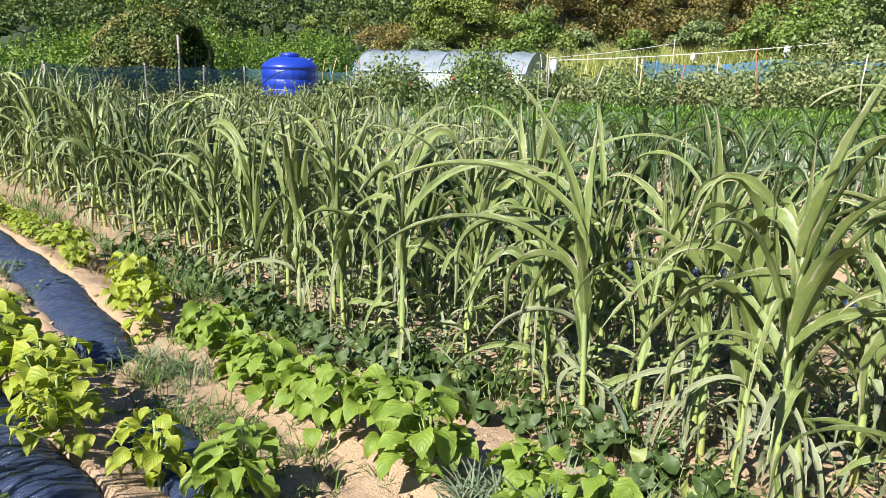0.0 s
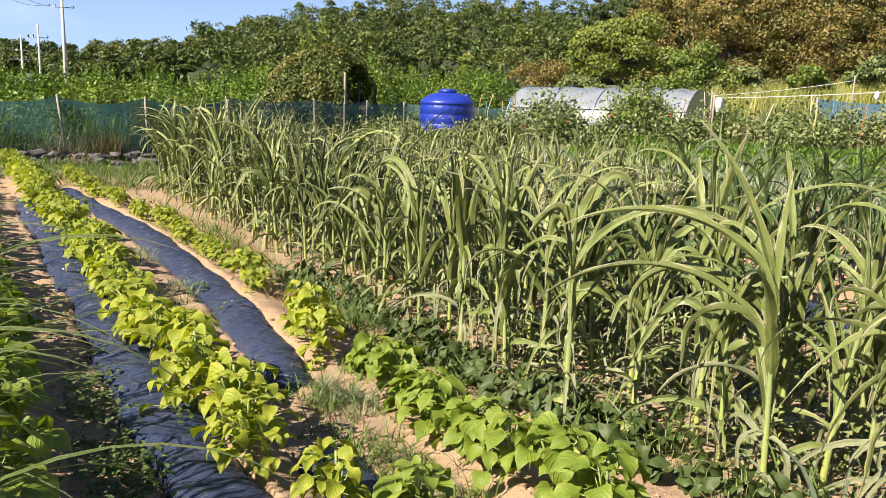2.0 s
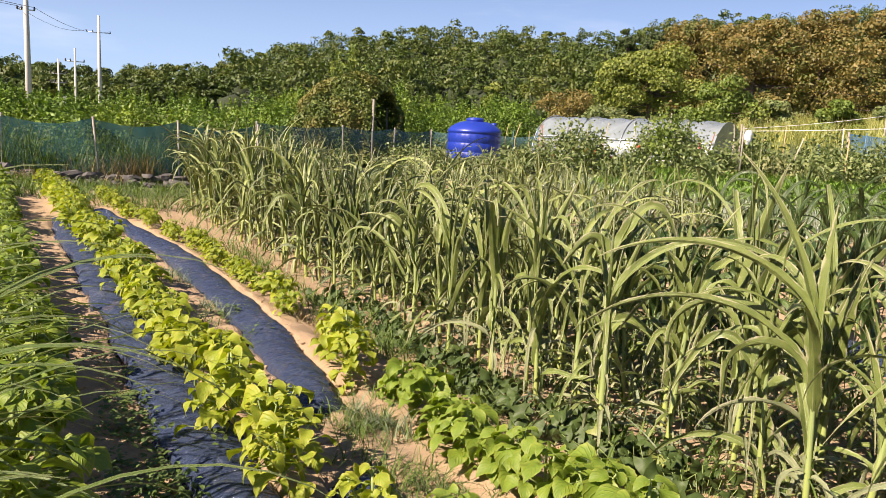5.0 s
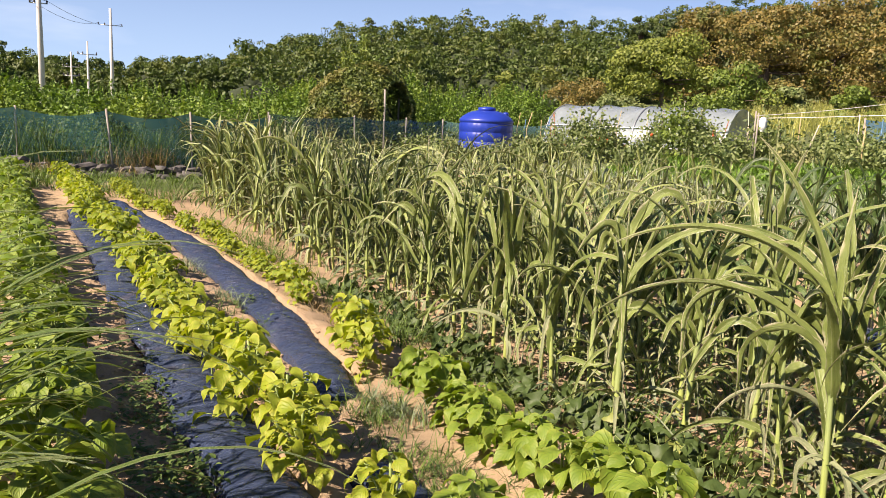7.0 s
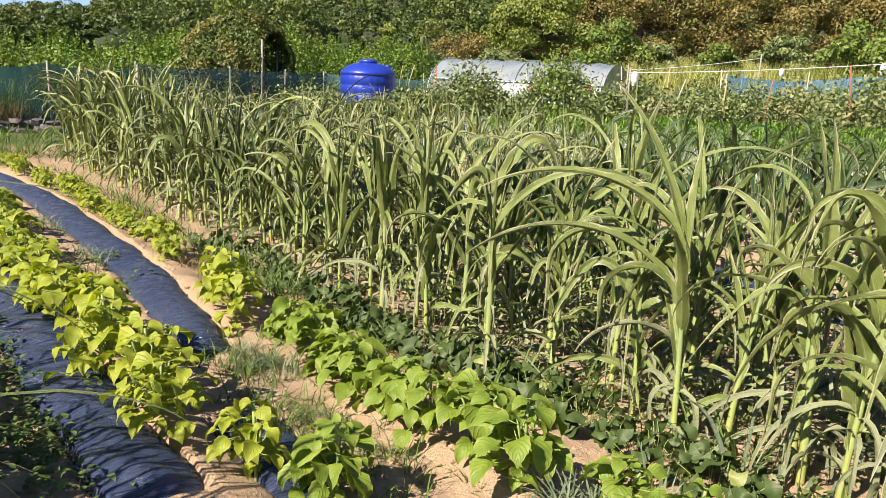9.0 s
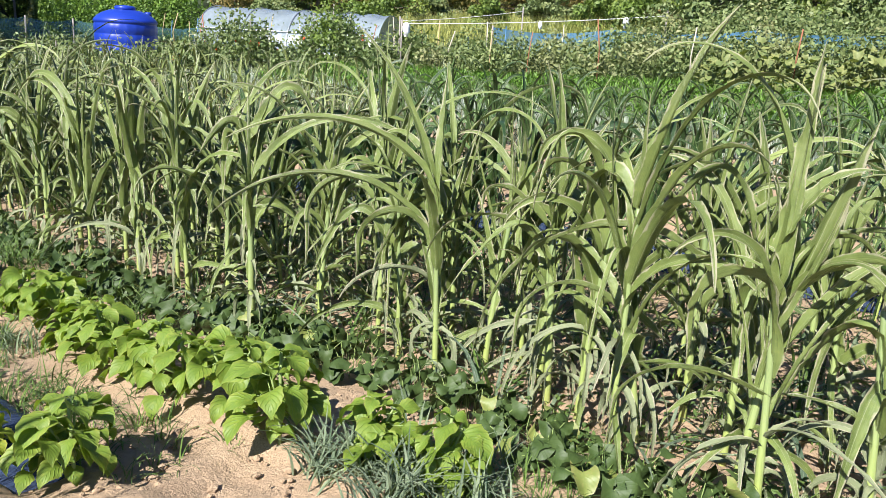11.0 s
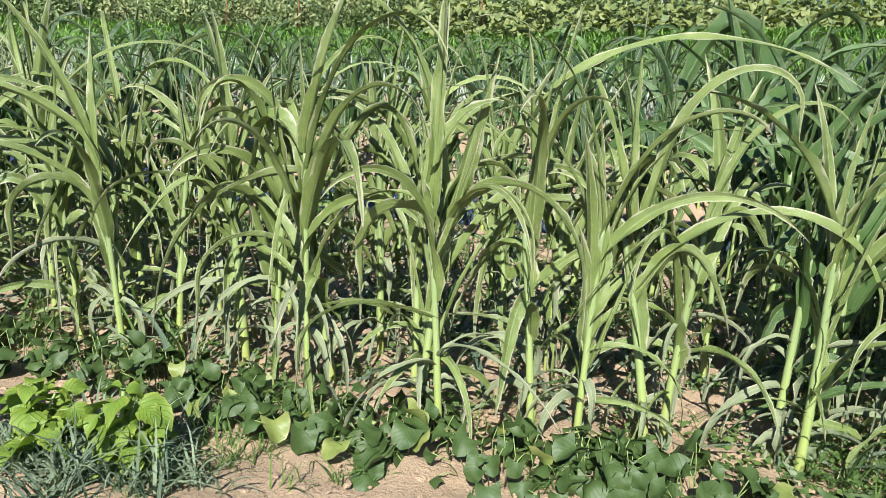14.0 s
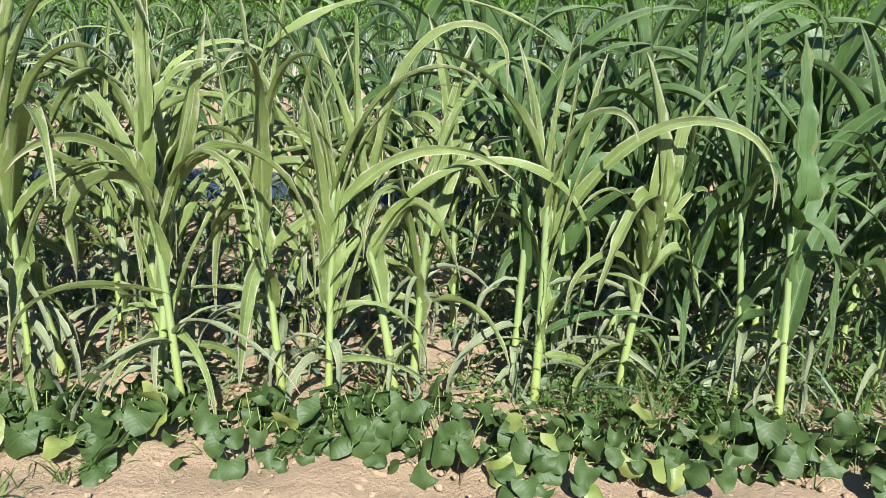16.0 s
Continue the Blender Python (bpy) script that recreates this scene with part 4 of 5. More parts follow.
tufts("edge_grass", blob_scatter(q, 120, 2.42, 8.0, 0.12, 2.2) + blob_scatter(q, 60, 2.3, 5.0, 0.1, 0.7), WEED_BLADE, (0.12, 0.3), (0.006, 0.011), 7, "rough weeds along the foot of the sorghum", 27)
tufts("far_grass", scatter(q, 900, -1.5, 4.8, 13.9, 18.0), WEED_BLADE, (0.15, 0.4), (0.008, 0.014), 6, "rough grass at the end of the beds", 8)
tufts("lawn", scatter(q, 7500, 10.6, 13.7, -9, 13) + [(13.0 + 0.25 * u * (1.5 - v), v) for u, v in scatter(q, 1500, 0, 1, -9, 1.5)], LAWN_BLADE, (0.1, 0.22), (0.018, 0.04), 4, "bright green low grass strip beyond the crops", 9, n=3)
tufts("undergrowth", [p for p in scatter(q, 360, 2.75, 5.7, -3.4, 4.0) if not (p[0] < 3.6 and -1.0 < p[1] < 1.6)] + scatter(q, 420, 3.3, 5.6, 4.0, 10.0), WEED_BLADE, (0.18, 0.5), (0.010, 0.022), 5, "tangled green undergrowth between the sorghum rows", 28, el=(45, 88), droop=(40, 150))
tufts("fallen_leaves", scatter(q, 300, 2.65, 5.0, -3.2, 6.0), GREY_WEED, (0.25, 0.55), (0.016, 0.034), 3, "limp grey-green leaves lying between the stalks", 29, el=(10, 60), droop=(40, 120))
tufts("dry_litter", scatter(q, 620, 2.4, 5.2, -3.2, 5.0), STRAW, (0.10, 0.36), (0.008, 0.026), 4, "dry leaf litter on the soil", 10, el=(-5, 12), droop=(0, 20))


def clods(name, spots, seed, size, mat, label):
    """Small angular crumbs of dry soil."""
    g = np.random.default_rng(seed)
    bm = bmesh.new()
    bmesh.ops.create_icosphere(bm, subdivisions=1, radius=1)
    V = np.array([v.co[:] for v in bm.verts])
    F = [[v.index for v in f.verts] for f in bm.faces]
    bm.free()
    P, I = [], []
    for x, y in spots:
        e = size * g.uniform(0.35, 1.0) ** 2 * 1.3
        k0 = len(P) * len(V)
        P.append(V * (1 + g.uniform(-0.3, 0.3, (len(V), 1))) * e * (g.uniform(0.8, 1.5), g.uniform(0.8, 1.5), 0.7) + (x, y, gz(x, y) + e * 0.15))
        I.extend([k0 + a for a in f] for f in F)
    me = bpy.data.meshes.new(name)
    me.from_pydata(np.concatenate(P).tolist(), [], I)
    me.materials.append(mat)
    tagged(part(name, me, mat), label, "soil", kind="stuff")


cq = np.random.default_rng(19)
edge_spots = []
for f in FILMS[:2]:
    for yy in np.arange(f[2], min(f[3], 10.0), 0.02):
        for e in film_edges(f, yy):
            if cq.random() < 0.3:
                edge_spots.append((float(e) + cq.normal(0, 0.035), yy))


def off_film(spots):
    return [(x, y) for x, y in spots if not any(f[2] < y < f[3] and film_edges(f, y)[0] < x < film_edges(f, y)[1] for f in FILMS)]


clods("soil_clods", off_film(scatter(cq, 1500, 1.0, 2.5, 1.2, 4.5) + scatter(cq, 1300, 1.6, 2.9, -2.2, 1.5) + scatter(cq, 500, 0.15, 0.5, 2.2, 6.0) + scatter(cq, 1100, 2.6, 4.6, -3.0, 3.5) + edge_spots), 20, 0.013, SOIL, "crumbs and clods of dry sandy soil")
tufts("withered_weeds", blob_scatter(cq, 30, 2.0, 5.7, 0.06, 0.25) + blob_scatter(cq, 10, 1.95, 5.1, 0.05, 0.1), STRAW, (0.08, 0.2), (0.006, 0.012), 7, "brown withered weeds at the edge of the bed", 21, el=(20, 85))
tufts("film_weeds", blob_scatter(cq, 16, 1.36, 7.6, 0.05, 0.22) + blob_scatter(cq, 12, 1.33, 6.1, 0.05, 0.12) + blob_scatter(cq, 26, 1.5, 3.5, 0.08, 0.15) , GREY_WEED, (0.08, 0.2), (0.005, 0.009), 8, "grey-green grassy weeds at the edge of the film", 22, droop=(30, 130))


tufts("grey_grass", blob_scatter(cq, 95, 1.86, 1.36, 0.13, 0.2), GREY_WEED, (0.12, 0.26), (0.008, 0.014), 8, "dense tuft of grey-green grass beside the perilla", 23, droop=(30, 130))


def weeds(name, spots, seed, size, mat, label):
    """Small broad-leaved weeds."""
    q = np.random.default_rng(seed)
    b = Build()
    for x, y in spots:
        h = q.uniform(0.04, 0.12)
        for k in range(12):
            a = q.uniform(0, 360)
            p = (x + q.normal(0, 0.035), y + q.normal(0, 0.035), gz(x, y) + h * q.random())
            L = size * q.uniform(0.6, 1.3)
            b.grid(broad(L, L * 0.6, a, q.uniform(-10, 50), q.uniform(10, 60), p, "ovate", 5, 3, 0.2))
    tagged(part(name, b, mat), label, "weed", kind="stuff")


WEED_LEAF = broad_material("weed_leaf", (0.08, 0.16, 0.035), (0.18, 0.28, 0.08), (0.2, 0.22, 0.08))
weeds("weeds", blob_scatter(q, 60, 0.35, 3.0, 0.10, 0.35) + blob_scatter(q, 25, 0.4, 3.9, 0.08, 0.4) + blob_scatter(q, 16, 1.45, 5.6, 0.05, 0.5) + blob_scatter(q, 90, 2.9, -1.5, 0.22, 0.5) + scatter(q, 420, 2.6, 5.4, -3.4, 3.5), 12, 0.035, WEED_LEAF, "small green weeds on bare soil")


# ---- leeks on the far bed ----
def leek_kind(r):
    root = new("leek_plant")
    b = Build()
    for k in range(15):
        b.grid(blade(r.uniform(0.26, 0.46), r.uniform(0.016, 0.028), r.uniform(0, 360), r.uniform(60, 88), r.uniform(0, 70), 2.5, 0, 0, (r.normal(0, 0.06), r.normal(0, 0.09), -0.02), 7, 3, 0.6, 0.0))
    part("leaves", b, LEEK_LEAF, root)
    return root


r = np.random.default_rng(41)
leeks = [leek_kind(r) for _ in range(5)]
i = 0
for rx in (8.95, 9.25, 9.55, 9.85, 10.15, 10.4):
    yy = -6.0
    while yy < 13.5:
        m = pose(rx + r.uniform(-0.06, 0.06), yy, gz(rx, yy), 0, 0, r.uniform(0, 360))
        ob = leeks[i] if i < 5 else copy_thing(leeks[int(r.integers(0, 5))], m)
        ob.matrix_basis = m
        tagged(ob, "grey-green leek clump with upright narrow leaves", "crop plant", "leek bed")
        i += 1
        yy += r.uniform(0.3, 0.44)


# ---- reed clump beside the path ----
def reed_clump(x, y, seed, n, size):
    q = np.random.default_rng(seed)
    root = new("reed_clump")
    root.location = (x, y, gz(x, y))
    tagged(root, "tall clump of reed grass with long arching leaves", "grass")
    for k in range(n):
        p = (q.normal(0, 0.07), q.normal(0, 0.12), q.uniform(-0.02, 0.35))
        a = q.normal(0, 38) if q.random() < 0.8 else q.uniform(0, 360)
        g = blade(q.uniform(0.7, 1.15) * size, q.uniform(0.013, 0.026), a, q.uniform(62, 86), q.uniform(60, 135), q.uniform(1.1, 2.0), q.uniform(-50, 50), q.uniform(-25, 25), p, 16, 5, 0.7, 0.08)
        part("leaf", Build().grid(g), REED_LEAF, root)


reed_clump(-0.62, 1.75, 51, 34, 1.15)
reed_clump(-0.60, 2.2, 52, 44, 1.15)
reed_clump(-0.66, 2.75, 53, 40, 1.1)
# three more clumps, added only to cast shade on the left perilla row
reed_clump(-0.72, 3.5, 54, 44, 0.95)
reed_clump(-0.74, 4.3, 55, 44, 0.95)
reed_clump(-0.72, 5.2, 56, 44, 0.95)

# ---- net fences ----
POST = plain("weathered_post", (0.26, 0.235, 0.21), 0.8)
STEEL = plain("galvanised_steel", (0.55, 0.56, 0.57), 0.4, 0.8)


def net_material(name, col, alpha):
    m, nt, b = nodes_of(name)
    b.inputs["Base Color"].default_value = (*col, 1)
    b.inputs["Roughness"].default_value = 0.7
    n = noise_node(nt, 1.7, 4.0)
    _, u, v = uv_xy(nt)
    up = math_node(nt, "MULTIPLY", math_node(nt, "SUBTRACT", u, 0.45), 0.7)
    a = math_node(nt, "ADD", math_node(nt, "MULTIPLY", math_node(nt, "SUBTRACT", n, 0.5), 0.7), math_node(nt, "ADD", up, alpha), clamp=True)
    nt.links.new(a, b.inputs["Alpha"])
    return m


NET_TEAL = net_material("teal_net", (0.018, 0.115, 0.125), 0.42)
NET_BLUE = net_material("blue_net", (0.035, 0.13, 0.24), 0.36)
NET_PALE = net_material("faded_net", (0.08, 0.19, 0.21), 0.22)


def net_fence(pts, h, mat, label, lean, sag=0.10, level=None):
    """Net on posts, h high, or with its top at the height level."""
    root = new("net_fence")
    tagged(root, label, "fence")
    b = Build()
    rows = []
    for k in range(len(pts) - 1):
        (x0, y0), (x1, y1) = pts[k], pts[k + 1]
        for s in np.linspace(0, 1, 10, endpoint=(k == len(pts) - 2)):
            x, y = x0 + (x1 - x0) * s, y0 + (y1 - y0) * s
            zz = gz(x, y)
            top = (zz + h if level is None else level) - sag * 4 * s * (1 - s)
            rows.append([(x + 0.05 * math.sin(5 * s + v * 6), y + 0.06 * math.sin(7 * s + v * 4 + k), zz + 0.02 + (top - zz) * v) for v in np.linspace(0, 1, 7)])
    b.grid(np.array(rows))
    part("net", b, mat, root, "fine plastic mesh")
    for k, (x, y) in enumerate(pts):
        dx = lean[k % len(lean)]
        z = gz(x, y)
        part("post", Build().tube([(x + dx, y, z - 0.2), (x, y, (z + h if level is None else level) + 0.06)], 0.022, 8), POST, root)


net_fence([(-6.0, 19.2), (-3.4, 19.0), (0.12, 18.8), (1.86, 18.6), (3.66, 18.6), (5.6, 18.8)], 1.3, NET_TEAL, "teal plastic net fence on leaning posts", (0.0, 0.05, 0.0, 0.14, 0.04, 0.02), 0.15, 1.2)
net_fence([(5.6, 18.9), (8.2, 19.6), (10.2, 20.4), (11.9, 21.2), (13.6, 20.6), (15.2, 19.9)], 1.0, NET_PALE, "faded blue-green net fence beside the water tank", (0.0, 0.04, -0.03), 0.08, 1.28)
net_fence([(15.9, y) for y in (-14, -11, -8, -5, -2, 1, 4, 7, 10)], 0.95, NET_BLUE, "blue plastic net fence along the far field", (0.0, 0.03, -0.03))

# stone edging below the fence
STONE = plain("dark_stone", (0.085, 0.08, 0.078), 0.9, 0, 0.35, 6.0, 0.6)
r = np.random.default_rng(61)


def stone(x, y, s, r, lift=0.0):
    bm = bmesh.new()
    bmesh.ops.create_icosphere(bm, subdivisions=2, radius=1)
    flat = (r.uniform(0.8, 1.5), r.uniform(0.45, 0.9))
    for v in bm.verts:
        k = 1 + 0.38 * noise.noise(v.co * 1.7 + Vector((x * 3, y, 0)))
        v.co = Vector((v.co.x * s * k * flat[0], v.co.y * s * 0.7 * k, max(-0.45, min(0.5, v.co.z)) * s * flat[1] * k))
    me = bpy.data.meshes.new("stone")
    bm.to_mesh(me)
    bm.free()
    me.materials.append(STONE)
    ob = new("stone", me)
    ob.matrix_world = pose(x, y, gz(x, y) + s * 0.22 + lift, r.uniform(-14, 14), r.uniform(-14, 14), r.uniform(0, 360))
    tagged(ob, "dark rough field stone at the foot of the fence", "stone", "stone edging")


for k in range(64):
    stone(-0.6 + (k % 32) * 0.14 + r.uniform(-0.09, 0.09), 18.05 + (k // 32) * 0.26 + r.uniform(-0.12, 0.12), r.uniform(0.09, 0.23), r, (k // 32) * r.uniform(0.08, 0.16))
dq = np.random.default_rng(3)
tufts("dry_reeds", blob_scatter(dq, 80, 2.75, 18.75, 0.35, 0.12) + blob_scatter(dq, 26, 1.6, 18.85, 0.5, 0.12), STRAW, (0.45, 0.85), (0.012, 0.022), 4, "dry brown reeds behind the net", 14, el=(62, 89), droop=(5, 60))
tufts("dry_weeds", blob_scatter(dq, 26, 0.75, 17.8, 0.22, 0.12) + blob_scatter(dq, 10, 2.0, 17.9, 0.25, 0.1), STRAW, (0.2, 0.5), (0.012, 0.02), 6, "withered weeds before the stones", 15)
tufts("green_reeds", blob_scatter(dq, 110, 3.3, 19.0, 0.6, 0.15) + blob_scatter(dq, 60, 0.6, 18.9, 1.0, 0.15) + blob_scatter(dq, 40, 4.8, 19.0, 0.5, 0.2), WEED_BLADE, (0.8, 1.5), (0.012, 0.024), 5, "tall green reeds behind the net", 16, el=(70, 89), droop=(5, 50))


# ---- shrubs and trees ----
BARK = plain("bark", (0.10, 0.075, 0.055), 0.95, 0, 0.25, 12, 0.6)
SHRUB = clump_material("mulberry_leaf", (0.045, 0.11, 0.01), (0.21, 0.36, 0.038), (0.26, 0.36, 0.04), big_scale=0.5)
VINE = clump_material("vine_leaf", (0.045, 0.09, 0.015), (0.21, 0.27, 0.05), (0.26, 0.235, 0.06), big_scale=1.2)
WOOD = clump_material("forest_leaf", (0.038, 0.075, 0.012), (0.108, 0.168, 0.025), (0.16, 0.19, 0.034), big_scale=0.22)
# near-black green, deep shade given as a colour
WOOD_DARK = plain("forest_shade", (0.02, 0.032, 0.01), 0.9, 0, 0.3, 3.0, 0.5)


OLIVE = clump_material("pale_tree_leaf", (0.10, 0.155, 0.022), (0.33, 0.38, 0.07), big_scale=0.6)
FRESH = clump_material("fresh_tree_leaf", (0.07, 0.13, 0.018), (0.23, 0.33, 0.05), (0.28, 0.33, 0.05), big_scale=0.7)
RUSSET = clump_material("russet_tree_leaf", (0.13, 0.135, 0.033), (0.34, 0.24, 0.065), (0.13, 0.18, 0.038), big_scale=0.4)
PINE = clump_material("pine_needles", (0.03, 0.06, 0.015), (0.10, 0.15, 0.035), big_scale=0.6)
BEAN = clump_material("bean_leaf", (0.09, 0.15, 0.035), (0.32, 0.38, 0.14), (0.36, 0.36, 0.16), big_scale=0.7)
TOMATO = clump_material("tomato_leaf", (0.07, 0.125, 0.03), (0.29, 0.36, 0.13), (0.30, 0.33, 0.12), big_scale=1.5)
GOLD = blade_material("ripening_grass", (0.25, 0.30, 0.07), (0.44, 0.45, 0.15), (0.4, 0.4, 0.1), (0.5, 0.45, 0.15))


def limb_tree(name, x, y, top, spread, mat, seed, label, leaf=0.16, n=9000, base=0.25, clumps=26, flat=0.5):
    """A tree whose crown of many leaf clumps ends at the height top."""
    q = np.random.default_rng(seed)
    root = new(name)
    z = gz(x, y)
    h = top - z
    root.location = (x, y, z)
    tagged(root, label, "tree")
    t = Build()
    t.tube([(0, 0, -0.3), (0.05 * h * q.normal(), 0.03 * h * q.normal(), h * 0.35), (0, 0, h * 0.75)], [h * 0.03, h * 0.022, h * 0.008], 8)
    C, D = [], []
    for k in range(clumps):
        a, rr = q.uniform(0, 6.283), spread * math.sqrt(q.random()) * 0.8
        f = q.uniform(base, 1.0)
        rr *= 1.15 * math.sin(min(1.0, 0.25 + (1 - f) * 1.3) * 1.57)
        c = np.array([rr * math.cos(a), rr * math.sin(a), h * (0.08 + 0.84 * f)])
        t.tube([(0, 0, h * min(0.7, 0.2 + 0.5 * f)), c * (0.5, 0.5, 1) * 0.95, c], [h * 0.012, h * 0.007, h * 0.003], 5)
        s = spread * q.uniform(0.2, 0.36)
        p, d = ellipsoid_shell(c, (s, s, s * q.uniform(0.5, 0.8)), n // clumps, q, -0.7, 0.6)
        C.append(p)
        D.append(d)
    part("trunk", t, BARK, root)
    part("crown", quads("crown", leaf_quads(np.concatenate(C), np.concatenate(D), leaf, q, flat), mat), mat, root)


def at_az(az, d):
    return d * math.sin(radians(az)), d * math.cos(radians(az))


def shrub_belt():
    """A belt of bushy green shrubs behind the net, with young shoots that stand out of them."""
    q = np.random.default_rng(71)
    C, D = [], []
    for k in range(165):
        az, d = q.uniform(-8, 37), q.uniform(20.5, 34)
        if az > 27:
            d = q.uniform(29, 36)
        elif az > 17.0:
            d = q.uniform(27, 34)
        x, y = at_az(az, d)
        hh = q.uniform(1.1, 1.75) + (d - 20) * 0.055 - (0.5 if az > 27 else 0)
        s = q.uniform(0.6, 1.1)
        z = gz(x, y)
        p, dd = ellipsoid_shell(np.array([x, y, z + hh * 0.46]), (s, s, hh * 0.5), 720, q, -0.9, 0.55)
        C.append(p)
        D.append(dd)
        for j in range(9):
            a, rr, up = q.uniform(0, 6.283), s * q.uniform(0.1, 0.85), q.uniform(0.25, 0.6)
            m = 26
            t = q.random(m)
            foot = np.array([x + rr * math.cos(a), y + rr * math.sin(a), z + hh * (0.95 - 0.35 * (rr / s) ** 2) - 0.1])
            p = foot + np.stack([0.12 * t * math.cos(a), 0.12 * t * math.sin(a), up * t], 1) + q.normal(0, 0.05, (m, 3)) * (1.1 - t)[:, None]
            C.append(p)
            D.append(q.normal(0, 1, (m, 3)) + (0, 0, 0.6))
    tagged(part("shrub_belt", quads("shrub_belt", leaf_quads(np.concatenate(C), np.concatenate(D), 0.05, q, 0.5), SHRUB), SHRUB), "dense belt of leafy green mulberry shrubs", "shrub", kind="stuff")


shrub_belt()


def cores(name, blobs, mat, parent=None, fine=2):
    """Inner masses of crowns, which keep them from being seen through, shade-dark in colour."""
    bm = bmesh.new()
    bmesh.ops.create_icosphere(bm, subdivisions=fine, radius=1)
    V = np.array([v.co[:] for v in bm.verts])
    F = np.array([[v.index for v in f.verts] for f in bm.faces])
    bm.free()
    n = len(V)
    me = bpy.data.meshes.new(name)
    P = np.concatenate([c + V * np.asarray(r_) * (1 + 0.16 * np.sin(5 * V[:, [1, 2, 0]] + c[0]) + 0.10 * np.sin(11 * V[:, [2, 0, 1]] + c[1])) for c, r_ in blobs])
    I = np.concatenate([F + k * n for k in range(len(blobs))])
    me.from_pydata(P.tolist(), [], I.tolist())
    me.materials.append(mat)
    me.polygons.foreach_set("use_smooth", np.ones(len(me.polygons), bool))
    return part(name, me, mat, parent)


def vine_hut():
    """A shelter overgrown with vines, open and dark on one side, young shoots on its top."""
    q = np.random.default_rng(73)
    x, y = at_az(23.3, 24.5)
    z = gz(x, y)
    root = new("overgrown_shelter")
    root.location = (x, y, z)
    root.rotation_euler = (0, 0, radians(-23))
    tagged(root, "garden shelter overgrown with vines, dark open side", "shelter")
    d = q.normal(0, 1, (46000, 3))
    d /= np.linalg.norm(d, axis=1)[:, None]
    d[:, 2] = np.abs(d[:, 2])
    top = 2.93 - z
    k = (np.abs(d[:, 0]) ** 3 + np.abs(d[:, 1]) ** 3 + np.abs(d[:, 2]) ** 3) ** (-1 / 3)
    P = d * k[:, None] * np.array([1.75, 1.3, top]) * (1 - 0.12 * q.random(len(d)))[:, None]
    P += 0.10 * np.sin(P[:, [1, 2, 0]] * 3.1) + 0.05 * np.sin(P[:, [2, 0, 1]] * 8.3)
    # the roof falls away to one side
    P[:, 2] *= 1 - 0.16 * np.clip(-P[:, 0] / 1.6, 0, 1) ** 2
    hole = (P[:, 1] < 0.2) & (((P[:, 0] - 1.12) / 0.42) ** 2 + ((P[:, 2] - top * 0.60) / (top * 0.22)) ** 2 < 1)
    P, d = P[~hole], d[~hole]
    part("vines", quads("vines", leaf_quads(P, d, 0.05, q, 0.75), VINE), VINE, root)
    for sx, sy in ((0.66, -1.3), (-1.2, 0.7), (1.2, 0.7)):
        part("post", Build().tube([(sx, sy, -0.2), (sx, sy, top * (0.72 if sy < -1 else 0.8))], 0.035, 6), POST, root)
    # dark solid added behind the opening, standing for the shade inside
    cores("inside_shade_core", [(np.array([-0.25, 0.3, top * 0.42]), (1.15, 0.8, top * 0.48))], WOOD_DARK, root)
    for k in range(11):
        sx, sy = q.uniform(-0.55, 0.35), q.uniform(-0.3, 0.3)
        hi = q.uniform(0.35, 0.6) + (0.4 if abs(sx + 0.1) < 0.25 else 0)
        tip = (sx + q.uniform(-0.2, 0.2), sy, top - 0.1 + hi)
        part("shoot", Build().tube([(sx, sy, top - 0.35), tip], [0.012, 0.004], 5), STEM_GREEN, root)
        t = q.random(70)
        p = np.array([sx, sy, top - 0.2]) + t[:, None] * (np.array(tip) - (sx, sy, top - 0.2)) + q.normal(0, 0.05, (70, 3))
        part("shoot_leaves", quads("shoot_leaves", leaf_quads(p, q.normal(0, 1, (70, 3)), 0.05, q), FRESH), FRESH, root)


vine_hut()


